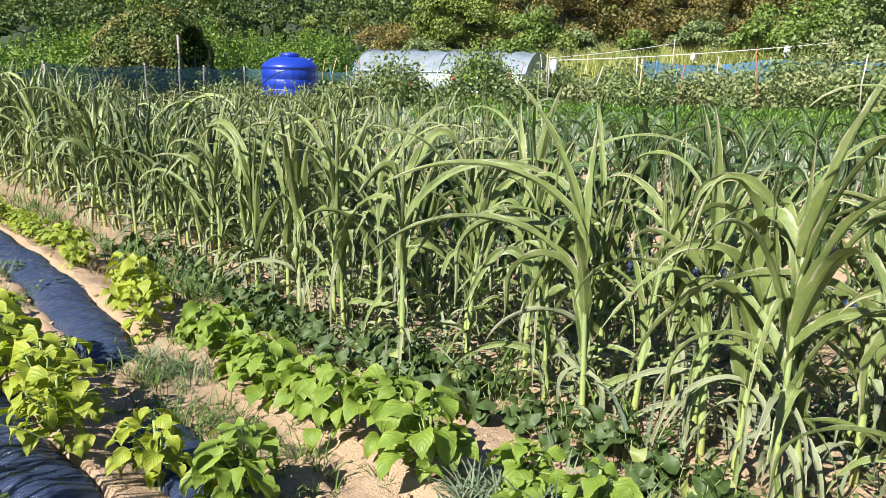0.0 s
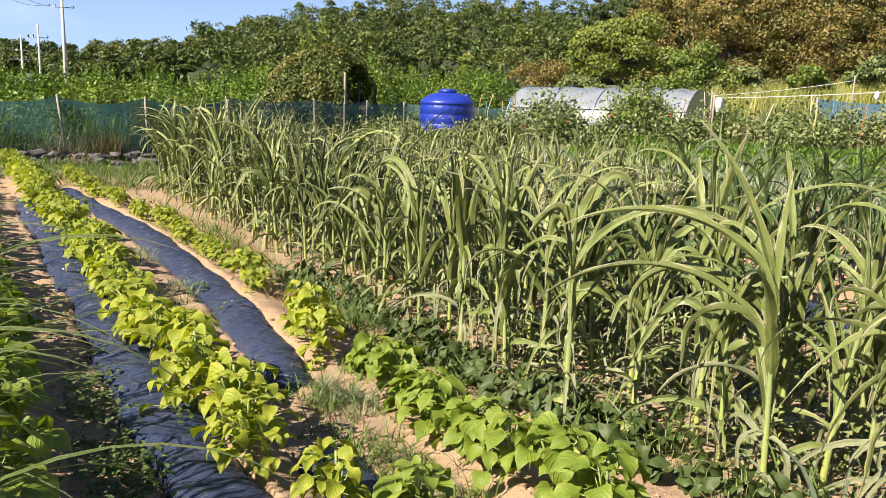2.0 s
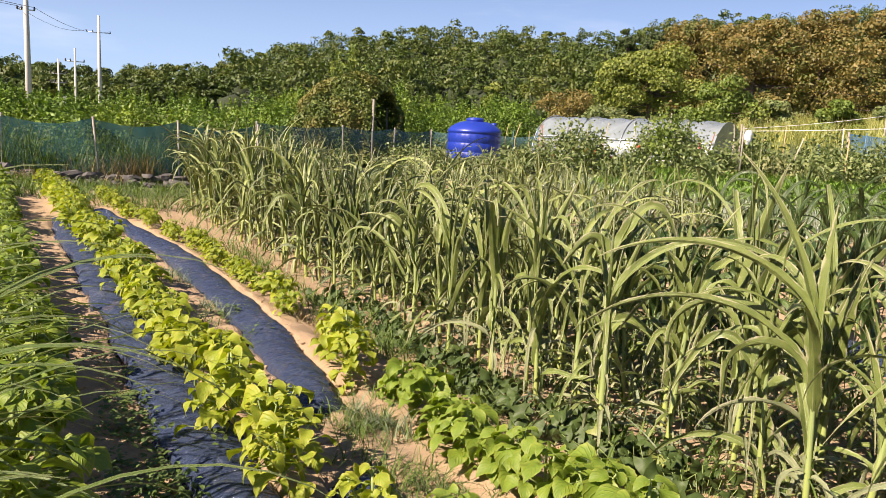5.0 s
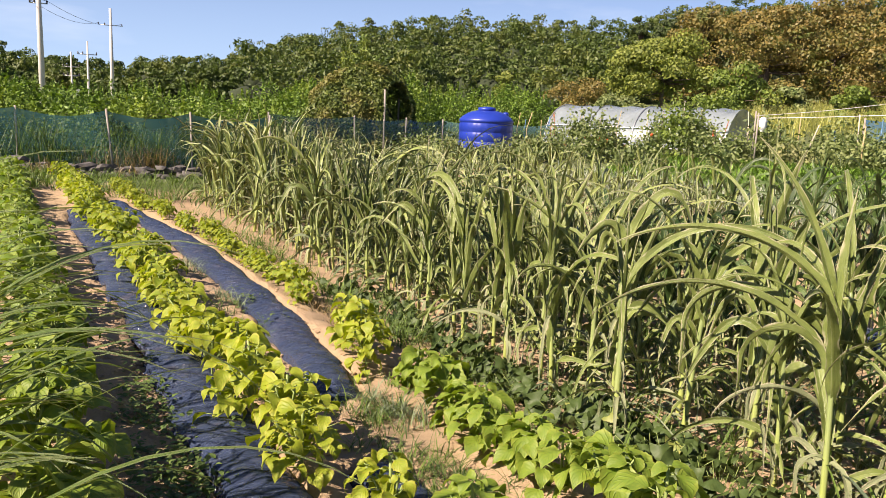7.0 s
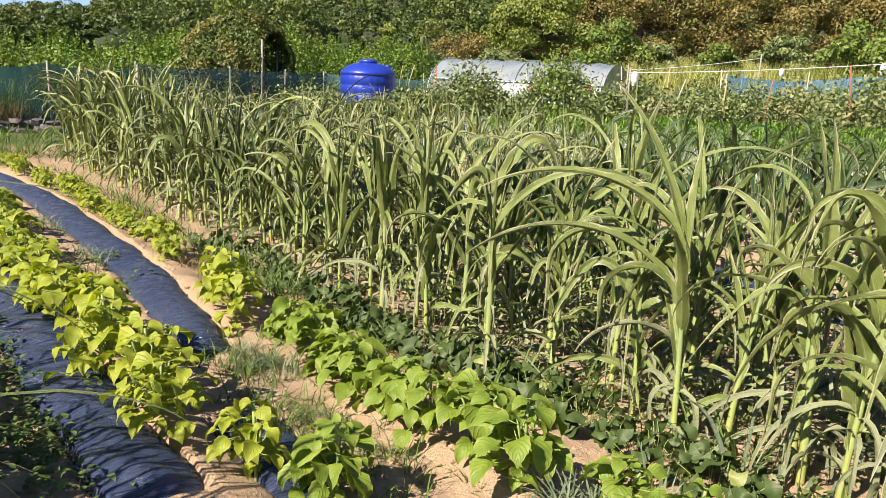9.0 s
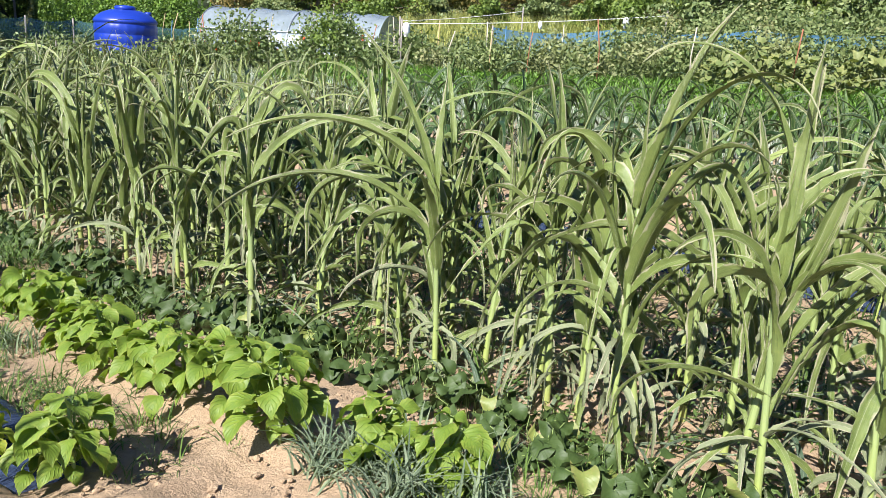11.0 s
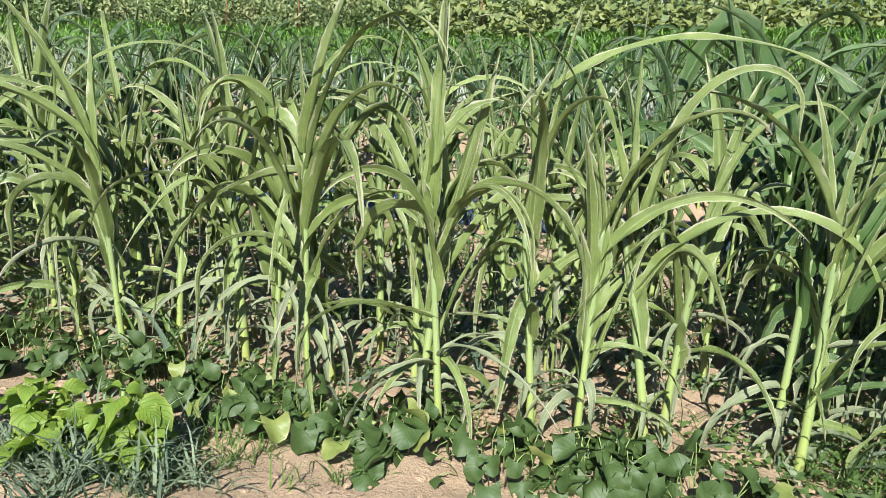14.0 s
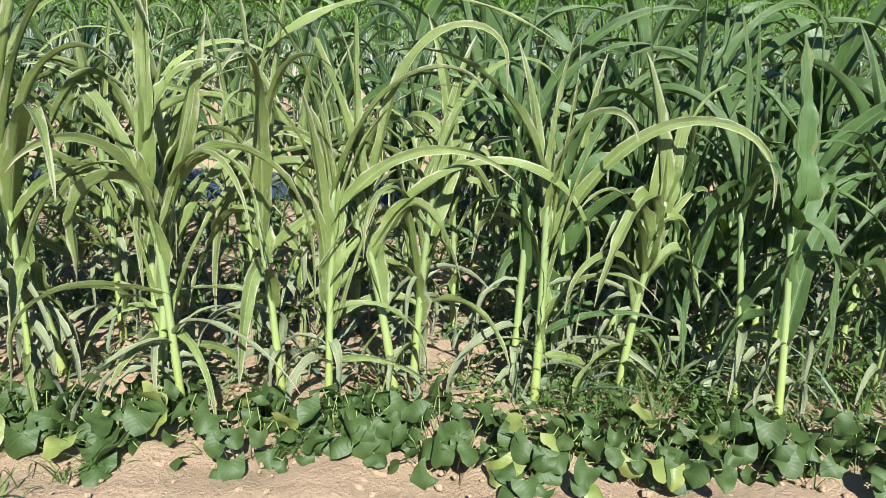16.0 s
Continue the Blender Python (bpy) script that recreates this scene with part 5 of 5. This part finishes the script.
# ---- blue water tank ----
def tank():
    x, y = at_az(32.5, 23.5)
    z = 0.14
    root = new("water_tank")
    root.location = (x, y, z)
    tagged(root, "blue plastic water tank with ribbed sides and domed lid", "water tank")
    m = plain("blue_polyethylene", (0.012, 0.036, 0.30), 0.36, 0, 0.12, 3.0, 0.05)
    a = np.linspace(0, 2 * np.pi, 96, endpoint=False)

    def turned(prof, rib=0.0):
        return Build().grid(np.array([[(r_ * (1 + rib * w_ * math.cos(12 * t) ** 8) * math.cos(t), r_ * (1 + rib * w_ * math.cos(12 * t) ** 8) * math.sin(t), z_) for t in a] for r_, z_, w_ in prof]), close=True)

    prof = [(0.0, 0.0, 0), (0.74, 0.0, 0), (0.79, 0.05, 0.2)]
    for k in range(4):
        zz = 0.08 + k * 0.27
        prof += [(0.81, zz, 1), (0.81, zz + 0.21, 1), (0.802, zz + 0.225, 0.3), (0.802, zz + 0.255, 0.3)]
    prof += [(0.82, 1.16, 0), (0.83, 1.2, 0), (0.80, 1.25, 0), (0.72, 1.33, 0), (0.58, 1.42, 0), (0.42, 1.48, 0), (0.30, 1.50, 0), (0.0, 1.50, 0)]
    part("body", turned(prof, 0.012), m, root)
    part("lid", turned([(0.0, 1.49, 0), (0.25, 1.49, 0), (0.27, 1.52, 0), (0.27, 1.57, 0), (0.24, 1.60, 0), (0.10, 1.62, 0), (0.0, 1.62, 0)]), m, root)
    part("vent", Build().tube([(0.60, -0.15, 1.36), (0.60, -0.15, 1.46), (0.60, -0.15, 1.48)], [0.09, 0.09, 0.06], 16), m, root)
    part("pipe", Build().tube([(0.86, -0.1, -0.1), (0.86, -0.1, 1.15), (0.84, -0.1, 1.2)], 0.025, 8), plain("white_pipe", (0.7, 0.7, 0.68), 0.5), root)
    b = Build()
    for sx in (-0.5, 0, 0.5):
        b.box(sx, 0, -0.15, 0.2, 1.3, 0.3)
    ob = tagged(part("concrete_base", b, plain("concrete", (0.4, 0.39, 0.37), 0.9), None, "", False), "low concrete blocks that carry the tank", "plinth")
    ob.location = (x, y, z)


tank()


# ---- plastic tunnel ----
def greenhouse():
    root = new("plastic_tunnel")
    tagged(root, "long plastic-film tunnel greenhouse with steel hoops", "greenhouse")
    ax, ay = at_az(38.6, 27.0)
    bx, by = at_az(50.6, 24.8)
    m, nt, b = nodes_of("greenhouse_film")
    mp = nt.nodes.new("ShaderNodeMapping")
    mp.inputs["Scale"].default_value = (1.0, 1.0, 0.25)
    nt.links.new(nt.nodes.new("ShaderNodeTexCoord").outputs["Object"], mp.inputs[0])
    n, dirt = noise_node(nt, 1.6, 5.0, 0.65, mp.outputs[0]), noise_node(nt, 7.0, 4.0, 0.6, mp.outputs[0])
    col = mix(nt, n, (0.15, 0.19, 0.215), (0.31, 0.36, 0.39))
    col = mix(nt, math_node(nt, "MULTIPLY", math_node(nt, "SUBTRACT", dirt, 0.55), 2.0, clamp=True), col, (0.20, 0.22, 0.20))
    nt.links.new(col, b.inputs["Base Color"])
    b.inputs["Roughness"].default_value = 0.25
    nt.links.new(math_node(nt, "ADD", math_node(nt, "MULTIPLY", n, 0.35), 0.62, clamp=True), b.inputs["Alpha"])
    bump(nt, b, n, 0.5, 0.08)
    L = math.hypot(bx - ax, by - ay)
    ux, uy = (bx - ax) / L, (by - ay) / L
    vx, vy = -uy, ux
    R_, H_ = 1.7, 1.78
    z0 = 0.22
    ss = np.linspace(0, L, 49)
    th = np.linspace(0, np.pi, 25)

    def at(s, t, out=0.0, sag=0.0):
        c_, k_ = math.cos(t), math.sin(t) ** 0.7
        return (ax + ux * s + vx * (R_ + out) * c_, ay + uy * s + vy * (R_ + out) * c_, z0 + out + H_ * k_ * (1 - sag))

    P = np.array([[at(s, t, 0, 0.02 * math.sin(s * np.pi / 0.75) ** 2 + 0.008 * math.sin(9 * s + 5 * t)) for t in th] for s in ss])
    part("film", Build().grid(P), m, root, "milky translucent plastic film")
    for e in (0, -1):
        part("end_wall", Build().face([tuple(p) for p in P[e]]), m, root, smooth=False)
    for s in np.arange(0, L, 1.5):
        part("hoop", Build().tube([at(s, t, 0.02) for t in th], 0.014, 6), STEEL, root)
    for t in (0.16, 0.5, 2.64, 2.98):
        part("rail", Build().tube([at(s, t, 0.03) for s in ss], 0.016, 6), STEEL, root)


greenhouse()


# ---- beans and vines on canes ----
def trellis_rows():
    q = np.random.default_rng(81)
    C, D = [], []
    for rx, h in ((13.9, 0.75), (14.5, 0.9), (15.1, 1.05)):
        for y in np.arange(-13, 10.6, 0.3):
            hh = h * q.uniform(0.75, 1.2) * (0.6 if y < -5 else 0.85 if y < -1 else 1.1 if y < 6.5 else 0.75)
            x = rx + q.uniform(-0.35, 0.35) + 0.22 * max(0.0, 1.5 - y)
            hh *= q.choice((0.6, 0.85, 1.0, 1.2))
            p, d = ellipsoid_shell(np.array([x, y, gz(x, y) + hh * 0.45]), (0.42, 0.34, hh * 0.6), 300, q, -0.95, 0.75)
            C.append(p)
            D.append(d)
    tagged(part("bean_vines", quads("bean_vines", leaf_quads(np.concatenate(C), np.concatenate(D), 0.042, q, 0.9), BEAN), BEAN), "rows of bean and gourd vines grown over canes", "crop plant", kind="stuff")
    # a tangle of taller bushes behind the blue net
    C, D = [], []
    for k in range(150):
        y = q.uniform(-12, 6.6)
        x = 16.4 + q.uniform(-0.5, 2.6) + 0.22 * max(0.0, 1.5 - y)
        hh = q.uniform(0.9, 1.5) * (1.15 if y < 5.4 else 0.8)
        p, d = ellipsoid_shell(np.array([x, y, gz(x, y) + hh * 0.45]), (q.uniform(0.5, 0.9), q.uniform(0.5, 0.9), hh * 0.6), 400, q, -0.95, 0.6)
        C.append(p)
        D.append(d)
    tagged(part("bush_tangle", quads("bush_tangle", leaf_quads(np.concatenate(C), np.concatenate(D), 0.05, q, 0.8), TOMATO), TOMATO), "tangle of green bushes beyond the blue net", "shrub", kind="stuff")
    # round gourd leaves sprawling before the canes
    b = Build()
    for k in range(2300):
        y = q.uniform(-9, 4.2)
        x = 13.25 + q.uniform(-0.35, 0.5) + 0.22 * max(0.0, 1.5 - y)
        L = q.uniform(0.06, 0.14)
        b.grid(broad(L, L * 1.1, q.uniform(90, 270), q.uniform(-70, 25), q.uniform(-10, 50), (x, y, gz(x, y) + q.uniform(0.03, 0.75) * (x - 12.6 - 0.22 * max(0.0, 1.5 - y))), "heart", 6, 5, q.uniform(-0.3, 0.4), q, q.uniform(-30, 30), 0.15))
    tagged(part("gourd_leaves", b, GOURD), "sprawling gourd vine with large pale round leaves", "crop plant", kind="stuff")
    pale, bamboo, blue, rust = plain("pale_cane", (0.42, 0.38, 0.30), 0.7), plain("bamboo_cane", (0.36, 0.28, 0.14), 0.6), plain("blue_cane", (0.06, 0.16, 0.30), 0.5), plain("rusty_cane", (0.26, 0.10, 0.05), 0.8)
    for y in np.arange(-12, 21, 0.42):
        if y < 9 and q.random() < 0.6:
            continue
        x = 13.5 + q.uniform(-0.2, 1.4) + 0.22 * max(0.0, 1.5 - y)
        hh = q.uniform(0.7, 1.1)
        mat, word = ((pale, "pale"), (bamboo, "bamboo"), (pale, "pale"), (blue, "blue-coated"), (rust, "rusty"))[int(q.integers(0, 5))]
        ob = part("cane", Build().tube([(0, 0, -0.1), (q.normal(0, 0.03), q.normal(0, 0.03), hh * 0.5), (q.normal(0, 0.06), q.normal(0, 0.06), hh)], q.uniform(0.009, 0.015), 6), mat)
        ob.location = (x, y, gz(x, y))
        tagged(ob, "thin %s cane that supports the vines" % word, "cane", "vine canes")


GOURD = broad_material("gourd_leaf", (0.10, 0.16, 0.045), (0.34, 0.39, 0.15), (0.55, 0.48, 0.2), gloss=0.6, trans=0.25, vein=0.15)
trellis_rows()

RED = plain("ripe_fruit", (0.45, 0.07, 0.015), 0.35)


def staked_plant(az, d, top, w, seed, mat, n, fruits=0):
    """A bushy plant tied to a stake, airy at its edge."""
    q = np.random.default_rng(seed)
    x, y = at_az(az, d)
    z = gz(x, y)
    h = top - z
    root = new("staked_plant")
    root.location = (x, y, z)
    tagged(root, "staked vegetable plant with loose leafy shoots" + (" and red fruit" if fruits else ""), "crop plant", "staked vegetables")
    part("stake", Build().tube([(0, 0, -0.1), (0.02, 0.01, h * 1.02)], 0.012, 6), POST, root)
    C, D, st = [], [], Build()
    for k in range(15):
        f = q.uniform(0.1, 1.0)
        a, rr = q.uniform(0, 6.283), w * q.uniform(0.2, 1.0) * (1.1 - 0.55 * f)
        tip = np.array([rr * math.cos(a), rr * math.sin(a), h * (0.15 + 0.83 * f)])
        st.tube([(0, 0, h * f * 0.6), tip * (0.5, 0.5, 0.95), tip], [0.012, 0.008, 0.004], 5)
        t = q.uniform(0.3, 1.0, n // 15)
        p = np.stack([tip[0] * t, tip[1] * t, h * f * 0.6 + (tip[2] - h * f * 0.6) * t], 1)
        C.append(p + q.normal(0, 0.15 * w / 0.4, (len(t), 3)))
        D.append(q.normal(0, 1, (len(t), 3)) + (0, 0, 0.5))
    part("stem", st, STEM_GREEN, root)
    part("leaves", quads("leaves", leaf_quads(np.concatenate(C), np.concatenate(D), 0.045, q, 0.6), mat), mat, root)
    for k in range(fruits):
        a, zz = q.uniform(0, 6.283), q.uniform(0.15, 0.6) * h
        c = np.array([w * 0.6 * math.cos(a), w * 0.6 * math.sin(a), zz])
        part("fruit", Build().tube([c + (0, 0, 0.04), c + (0, 0, 0.02), c - (0, 0, 0.02), c - (0, 0, 0.05)], [0.012, 0.03, 0.03, 0.01], 8), RED, root, "ripe red fruit")


for k, (az, d, top, w, n, fr) in enumerate(((36.2, 19.0, 0.95, 0.40, 1500, 2), (37.6, 19.5, 1.25, 0.45, 1600, 0), (39.2, 19.0, 1.55, 0.55, 2200, 2), (40.6, 18.4, 1.50, 0.55, 2200, 3), (41.8, 18.8, 1.15, 0.40, 1300, 2),
                                            (43.6, 18.2, 1.0, 0.3, 900, 0), (45.0, 19.0, 1.75, 0.5, 2000, 2), (46.4, 18.5, 1.95, 0.62, 2800, 0), (47.6, 18.2, 1.75, 0.5, 2000, 4), (48.6, 17.6, 1.25, 0.4, 1200, 0), (50.0, 17.8, 1.2, 0.35, 1000, 3), (51.6, 18.0, 1.65, 0.42, 1600, 0), (52.8, 17.4, 1.35, 0.4, 1300, 0), (34.9, 19.5, 0.75, 0.4, 1100, 0), (42.6, 17.4, 0.8, 0.35, 900, 2), (44.3, 17.0, 0.75, 0.35, 900, 0), (49.2, 16.6, 0.8, 0.4, 1000, 0),
                                            (29.6, 20.0, 0.75, 0.45, 1100, 0), (30.8, 19.6, 0.55, 0.4, 1100, 0), (32.0, 19.8, 0.5, 0.4, 1100, 0), (33.3, 19.5, 0.6, 0.45, 1200, 1), (28.2, 20.4, 0.8, 0.5, 1200, 0), (26.8, 20.8, 0.8, 0.5, 1200, 0))):
    staked_plant(az, d, top, w, 300 + k, (TOMATO, FRESH, TOMATO)[k % 3] if top > 1.4 else TOMATO, int(n * 0.62), fr)


WHITE_ROPE = plain("white_rope", (0.7, 0.7, 0.68), 0.8)
WHITE_BAG = plain("white_plastic_bag", (0.75, 0.76, 0.78), 0.5, 0, 0.1, 9.0, 0.6)


def rope(a, b, sag, rad=0.006):
    s = np.linspace(0, 1, 14)
    p = [(a[0] + (b[0] - a[0]) * t, a[1] + (b[1] - a[1]) * t, a[2] + (b[2] - a[2]) * t - sag * 4 * t * (1 - t)) for t in s]
    tagged(part("rope", Build().tube(p, rad, 5), WHITE_ROPE), "thin white rope strung between stakes", "rope")
    for e in (a, b):
        ob = tagged(part("stake", Build().tube([(0, 0, -0.1), (0, 0, e[2] - gz(e[0], e[1]) + 0.1)], 0.018, 6), POST), "weathered wooden stake that carries a rope", "stake", "rope stakes")
        ob.location = (e[0], e[1], gz(e[0], e[1]))


def hanging_bag(x, y, z, s, seed):
    """A crumpled white plastic bag tied to the rope to scare birds."""
    q = np.random.default_rng(seed)
    a = np.arange(12) * 2 * np.pi / 12
    rows = []
    for f in np.linspace(0, 1, 8):
        w = s * (0.15 + 0.85 * math.sin(math.pi * (0.12 + 0.76 * f)))
        rows.append([(w * 0.5 * math.cos(t) * q.uniform(0.75, 1.2), w * 0.4 * math.sin(t) * q.uniform(0.75, 1.2), -f * s * 1.5) for t in a])
    ob = tagged(part("plastic_bag", Build().grid(np.array(rows), close=True), WHITE_BAG), "crumpled white plastic bag tied to the rope", "bag", "rope bags")
    ob.location = (x, y, z + 0.02)


ROPES = (((13.6, 10.9, 1.62), (15.3, 5.6, 2.02), 0.05), ((13.9, 11.2, 1.68), (17.6, 10.2, 2.15), 0.04))
for a_, b_, sg in ROPES:
    rope(a_, b_, sg)
for t_, s_, k_ in ((0.02, 0.2, 1), (0.55, 0.11, 2), (0.86, 0.15, 3)):
    a_, b_, sg = ROPES[0]
    hanging_bag(a_[0] + (b_[0] - a_[0]) * t_, a_[1] + (b_[1] - a_[1]) * t_, a_[2] + (b_[2] - a_[2]) * t_ - sg * 4 * t_ * (1 - t_), s_, k_)

# ---- ripening meadow beyond the far fence ----
q = np.random.default_rng(91)
spots = []
while len(spots) < 3600:
    x, y = at_az(q.uniform(50, 84), q.uniform(27.5, 52))
    spots.append((x, y))
tufts("golden_grass", spots, GOLD, (0.8, 1.3), (0.014, 0.03), 4, "field of ripening yellow-green grass", 92, el=(70, 89), droop=(5, 50), n=3)


# ---- wooded hill ----
def hill_woods():
    q = np.random.default_rng(101)
    C, D, B_ = [], [], []
    for k in range(880):
        az, d = q.uniform(-7, 76), 62 + 80 * q.random() ** 0.8
        left = az < 15
        d = max(d, 84) if left else d
        x, y = at_az(az, d)
        z = float(lie(x, y))
        s = q.uniform(1.3, 2.7) * (0.7 + 0.3 * d / 100) * (0.72 if left else 1.0)
        hh = q.uniform(2.8, 4.2) if left else q.uniform(3.6, 6.6)
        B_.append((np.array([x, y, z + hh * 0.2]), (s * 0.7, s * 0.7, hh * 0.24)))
        for j in range(11):
            a, f = q.uniform(0, 6.283), q.uniform(0.0, 1.0) ** 0.9
            w = s * (1.05 - 0.8 * f ** 2.2) * q.uniform(0.4, 1.0)
            c = np.array([x + w * math.cos(a), y + w * math.sin(a), z + hh * (0.08 + 0.84 * f)])
            e = s * q.uniform(0.28, 0.48)
            p, dd = ellipsoid_shell(c, (e, e, e * q.uniform(0.55, 0.85)), 38, q, -0.3, 0.45)
            C.append(p)
            D.append(dd + (0, 0, 0.2))
    me = quads("hill_woods", leaf_quads(np.concatenate(C), np.concatenate(D), 0.172, q, 0.5), WOOD)
    woods = tagged(part("hill_woods", me, WOOD), "dark green mixed forest covering the hill", "forest", kind="stuff")
    # dark solids added within the crowns in place of their inner shade
    cores("inner_shade_cores", B_, WOOD_DARK, woods, 1)


hill_woods()
x, y = at_az(45.2, 52)
limb_tree("pale_tree", x, y, 7.2, 3.5, OLIVE, 111, "broad tree with pale yellow-green foliage", 0.10, 19000, base=0.2, clumps=40)
for k, (az, d, top) in enumerate(((48.2, 68, 11.2), (52.0, 60, 10.3), (56.3, 64, 11.4), (60.6, 58, 10.2), (66.5, 60, 10.0))):
    x, y = at_az(az, d)
    limb_tree("russet_tree", x, y, top, 4.3, RUSSET, 120 + k, "large tree with russet and olive autumn foliage", 0.11, 20000, base=0.04, clumps=60)
for k, (az, d, top, w) in enumerate(((43.6, 72, 11.6, 1.6), (46.2, 74, 12.0, 1.8), (44.8, 78, 12.2, 1.7), (62.8, 66, 11.6, 2.0))):
    x, y = at_az(az, d)
    limb_tree("pine_tree", x, y, top, w, PINE, 140 + k, "dark pine standing above the edge of the woods", 0.10, 9000, base=0.2, clumps=26)
for k, (az, d, top, w, mat, label) in enumerate(((50.0, 36, 4.2, 1.75, FRESH, "bushy yellow-green tree behind the tunnel"), (53.6, 38, 3.4, 1.1, TOMATO, "feathery dark green bush at the edge of the meadow"), (57.5, 35, 3.3, 1.0, FRESH, "small bright green tree in the meadow"), (33.9, 38, 3.9, 0.8, OLIVE, "slender yellow-green young tree"), (62.0, 37, 3.8, 1.5, TOMATO, "feathery dark green bush at the edge of the meadow"),
                                              (39.6, 50, 4.2, 2.2, RUSSET, "low tree with reddish olive foliage"), (42.2, 44, 2.9, 1.7, TOMATO, "low dark bush at the edge of the woods"), (66.5, 32, 4.0, 1.9, FRESH, "bushy bright green tree beyond the blue net"), (70.5, 30, 4.2, 2.0, FRESH, "bushy bright green tree beyond the blue net"), (75.5, 31, 4.3, 2.0, TOMATO, "leafy dark green tree beyond the blue net"), (73.0, 27, 4.2, 1.9, TOMATO, "leafy dark green tree beyond the blue net"), (79.0, 28, 4.4, 2.0, FRESH, "bushy bright green tree beyond the blue net"), (83.5, 27, 4.2, 2.0, TOMATO, "leafy dark green tree beyond the blue net"), (88.5, 28, 4.3, 2.1, FRESH, "bushy bright green tree beyond the blue net"))):
    x, y = at_az(az, d)
    limb_tree("field_tree", x, y, top, w, mat, 214 + k, label, 0.075, 7500, base=0.06, clumps=34)


# ---- utility poles ----
PORCELAIN = plain("dark_porcelain", (0.05, 0.045, 0.05), 0.3)
PORCELAIN_WHITE = plain("pale_steel_box", (0.55, 0.55, 0.53), 0.5)
CONCRETE = plain("pole_concrete", (0.55, 0.53, 0.50), 0.8)


def utility_pole(az, d, h, rad, arms, half=0.95):
    x, y = at_az(az, d)
    root = new("utility_pole")
    root.location = (x, y, gz(x, y))
    tagged(root, "tall tapered concrete utility pole", "utility pole", "power line")
    part("pole", Build().tube([(0, 0, -0.5), (0, 0, h * 0.5), (0, 0, h)], [rad, rad * 0.8, rad * 0.55], 12), CONCRETE, root)
    for zz in arms:
        part("crossarm", Build().tube([(-half, 0, zz), (half, 0, zz)], 0.03, 6), STEEL, root)
        for k in (-half, -half * 0.5, half * 0.95):
            part("insulator", Build().tube([(k, 0, zz - 0.02), (k, 0, zz + 0.08), (k, 0, zz + 0.18)], [0.03, 0.055, 0.03], 6), PORCELAIN, root, "dark glazed insulator")


utility_pole(2.3, 46, 10.5, 0.17, (6.6,), 0.4)
utility_pole(6.6, 74, 9.4, 0.19, (8.0,))
utility_pole(5.1, 60, 5.9, 0.10, (5.0,), 0.6)
utility_pole(4.1, 60, 5.1, 0.09, (3.5, 4.1), 0.5)
x, y = at_az(4.2, 59.5)
tagged(part("transformer_box", Build().box(x, y, gz(x, y) + 2.35, 0.7, 0.5, 0.5), PORCELAIN_WHITE, None, "", False), "pale transformer box on the line", "transformer")


def wire(a, b, sag):
    s = np.linspace(0, 1, 16)
    p = [(a[0] + (b[0] - a[0]) * t, a[1] + (b[1] - a[1]) * t, a[2] + (b[2] - a[2]) * t - sag * 4 * t * (1 - t)) for t in s]
    tagged(part("power_cable", Build().tube(p, 0.012, 4), PORCELAIN), "thin dark power cable between the poles", "cable", "power line")


def arm_end(az, d, zz, half):
    x, y = at_az(az, d)
    return x + half, y, gz(x, y) + zz + 0.15


for half, half_b in ((-0.4, -0.95), (0.38, 0.9)):
    wire(arm_end(2.3, 46, 6.6, half), arm_end(6.6, 74, 8.0, half_b), 0.5)
    x, y, z = arm_end(2.3, 46, 6.6, half)
    wire((x - 14, y - 26, z + 1.0), (x, y, z), 0.7)
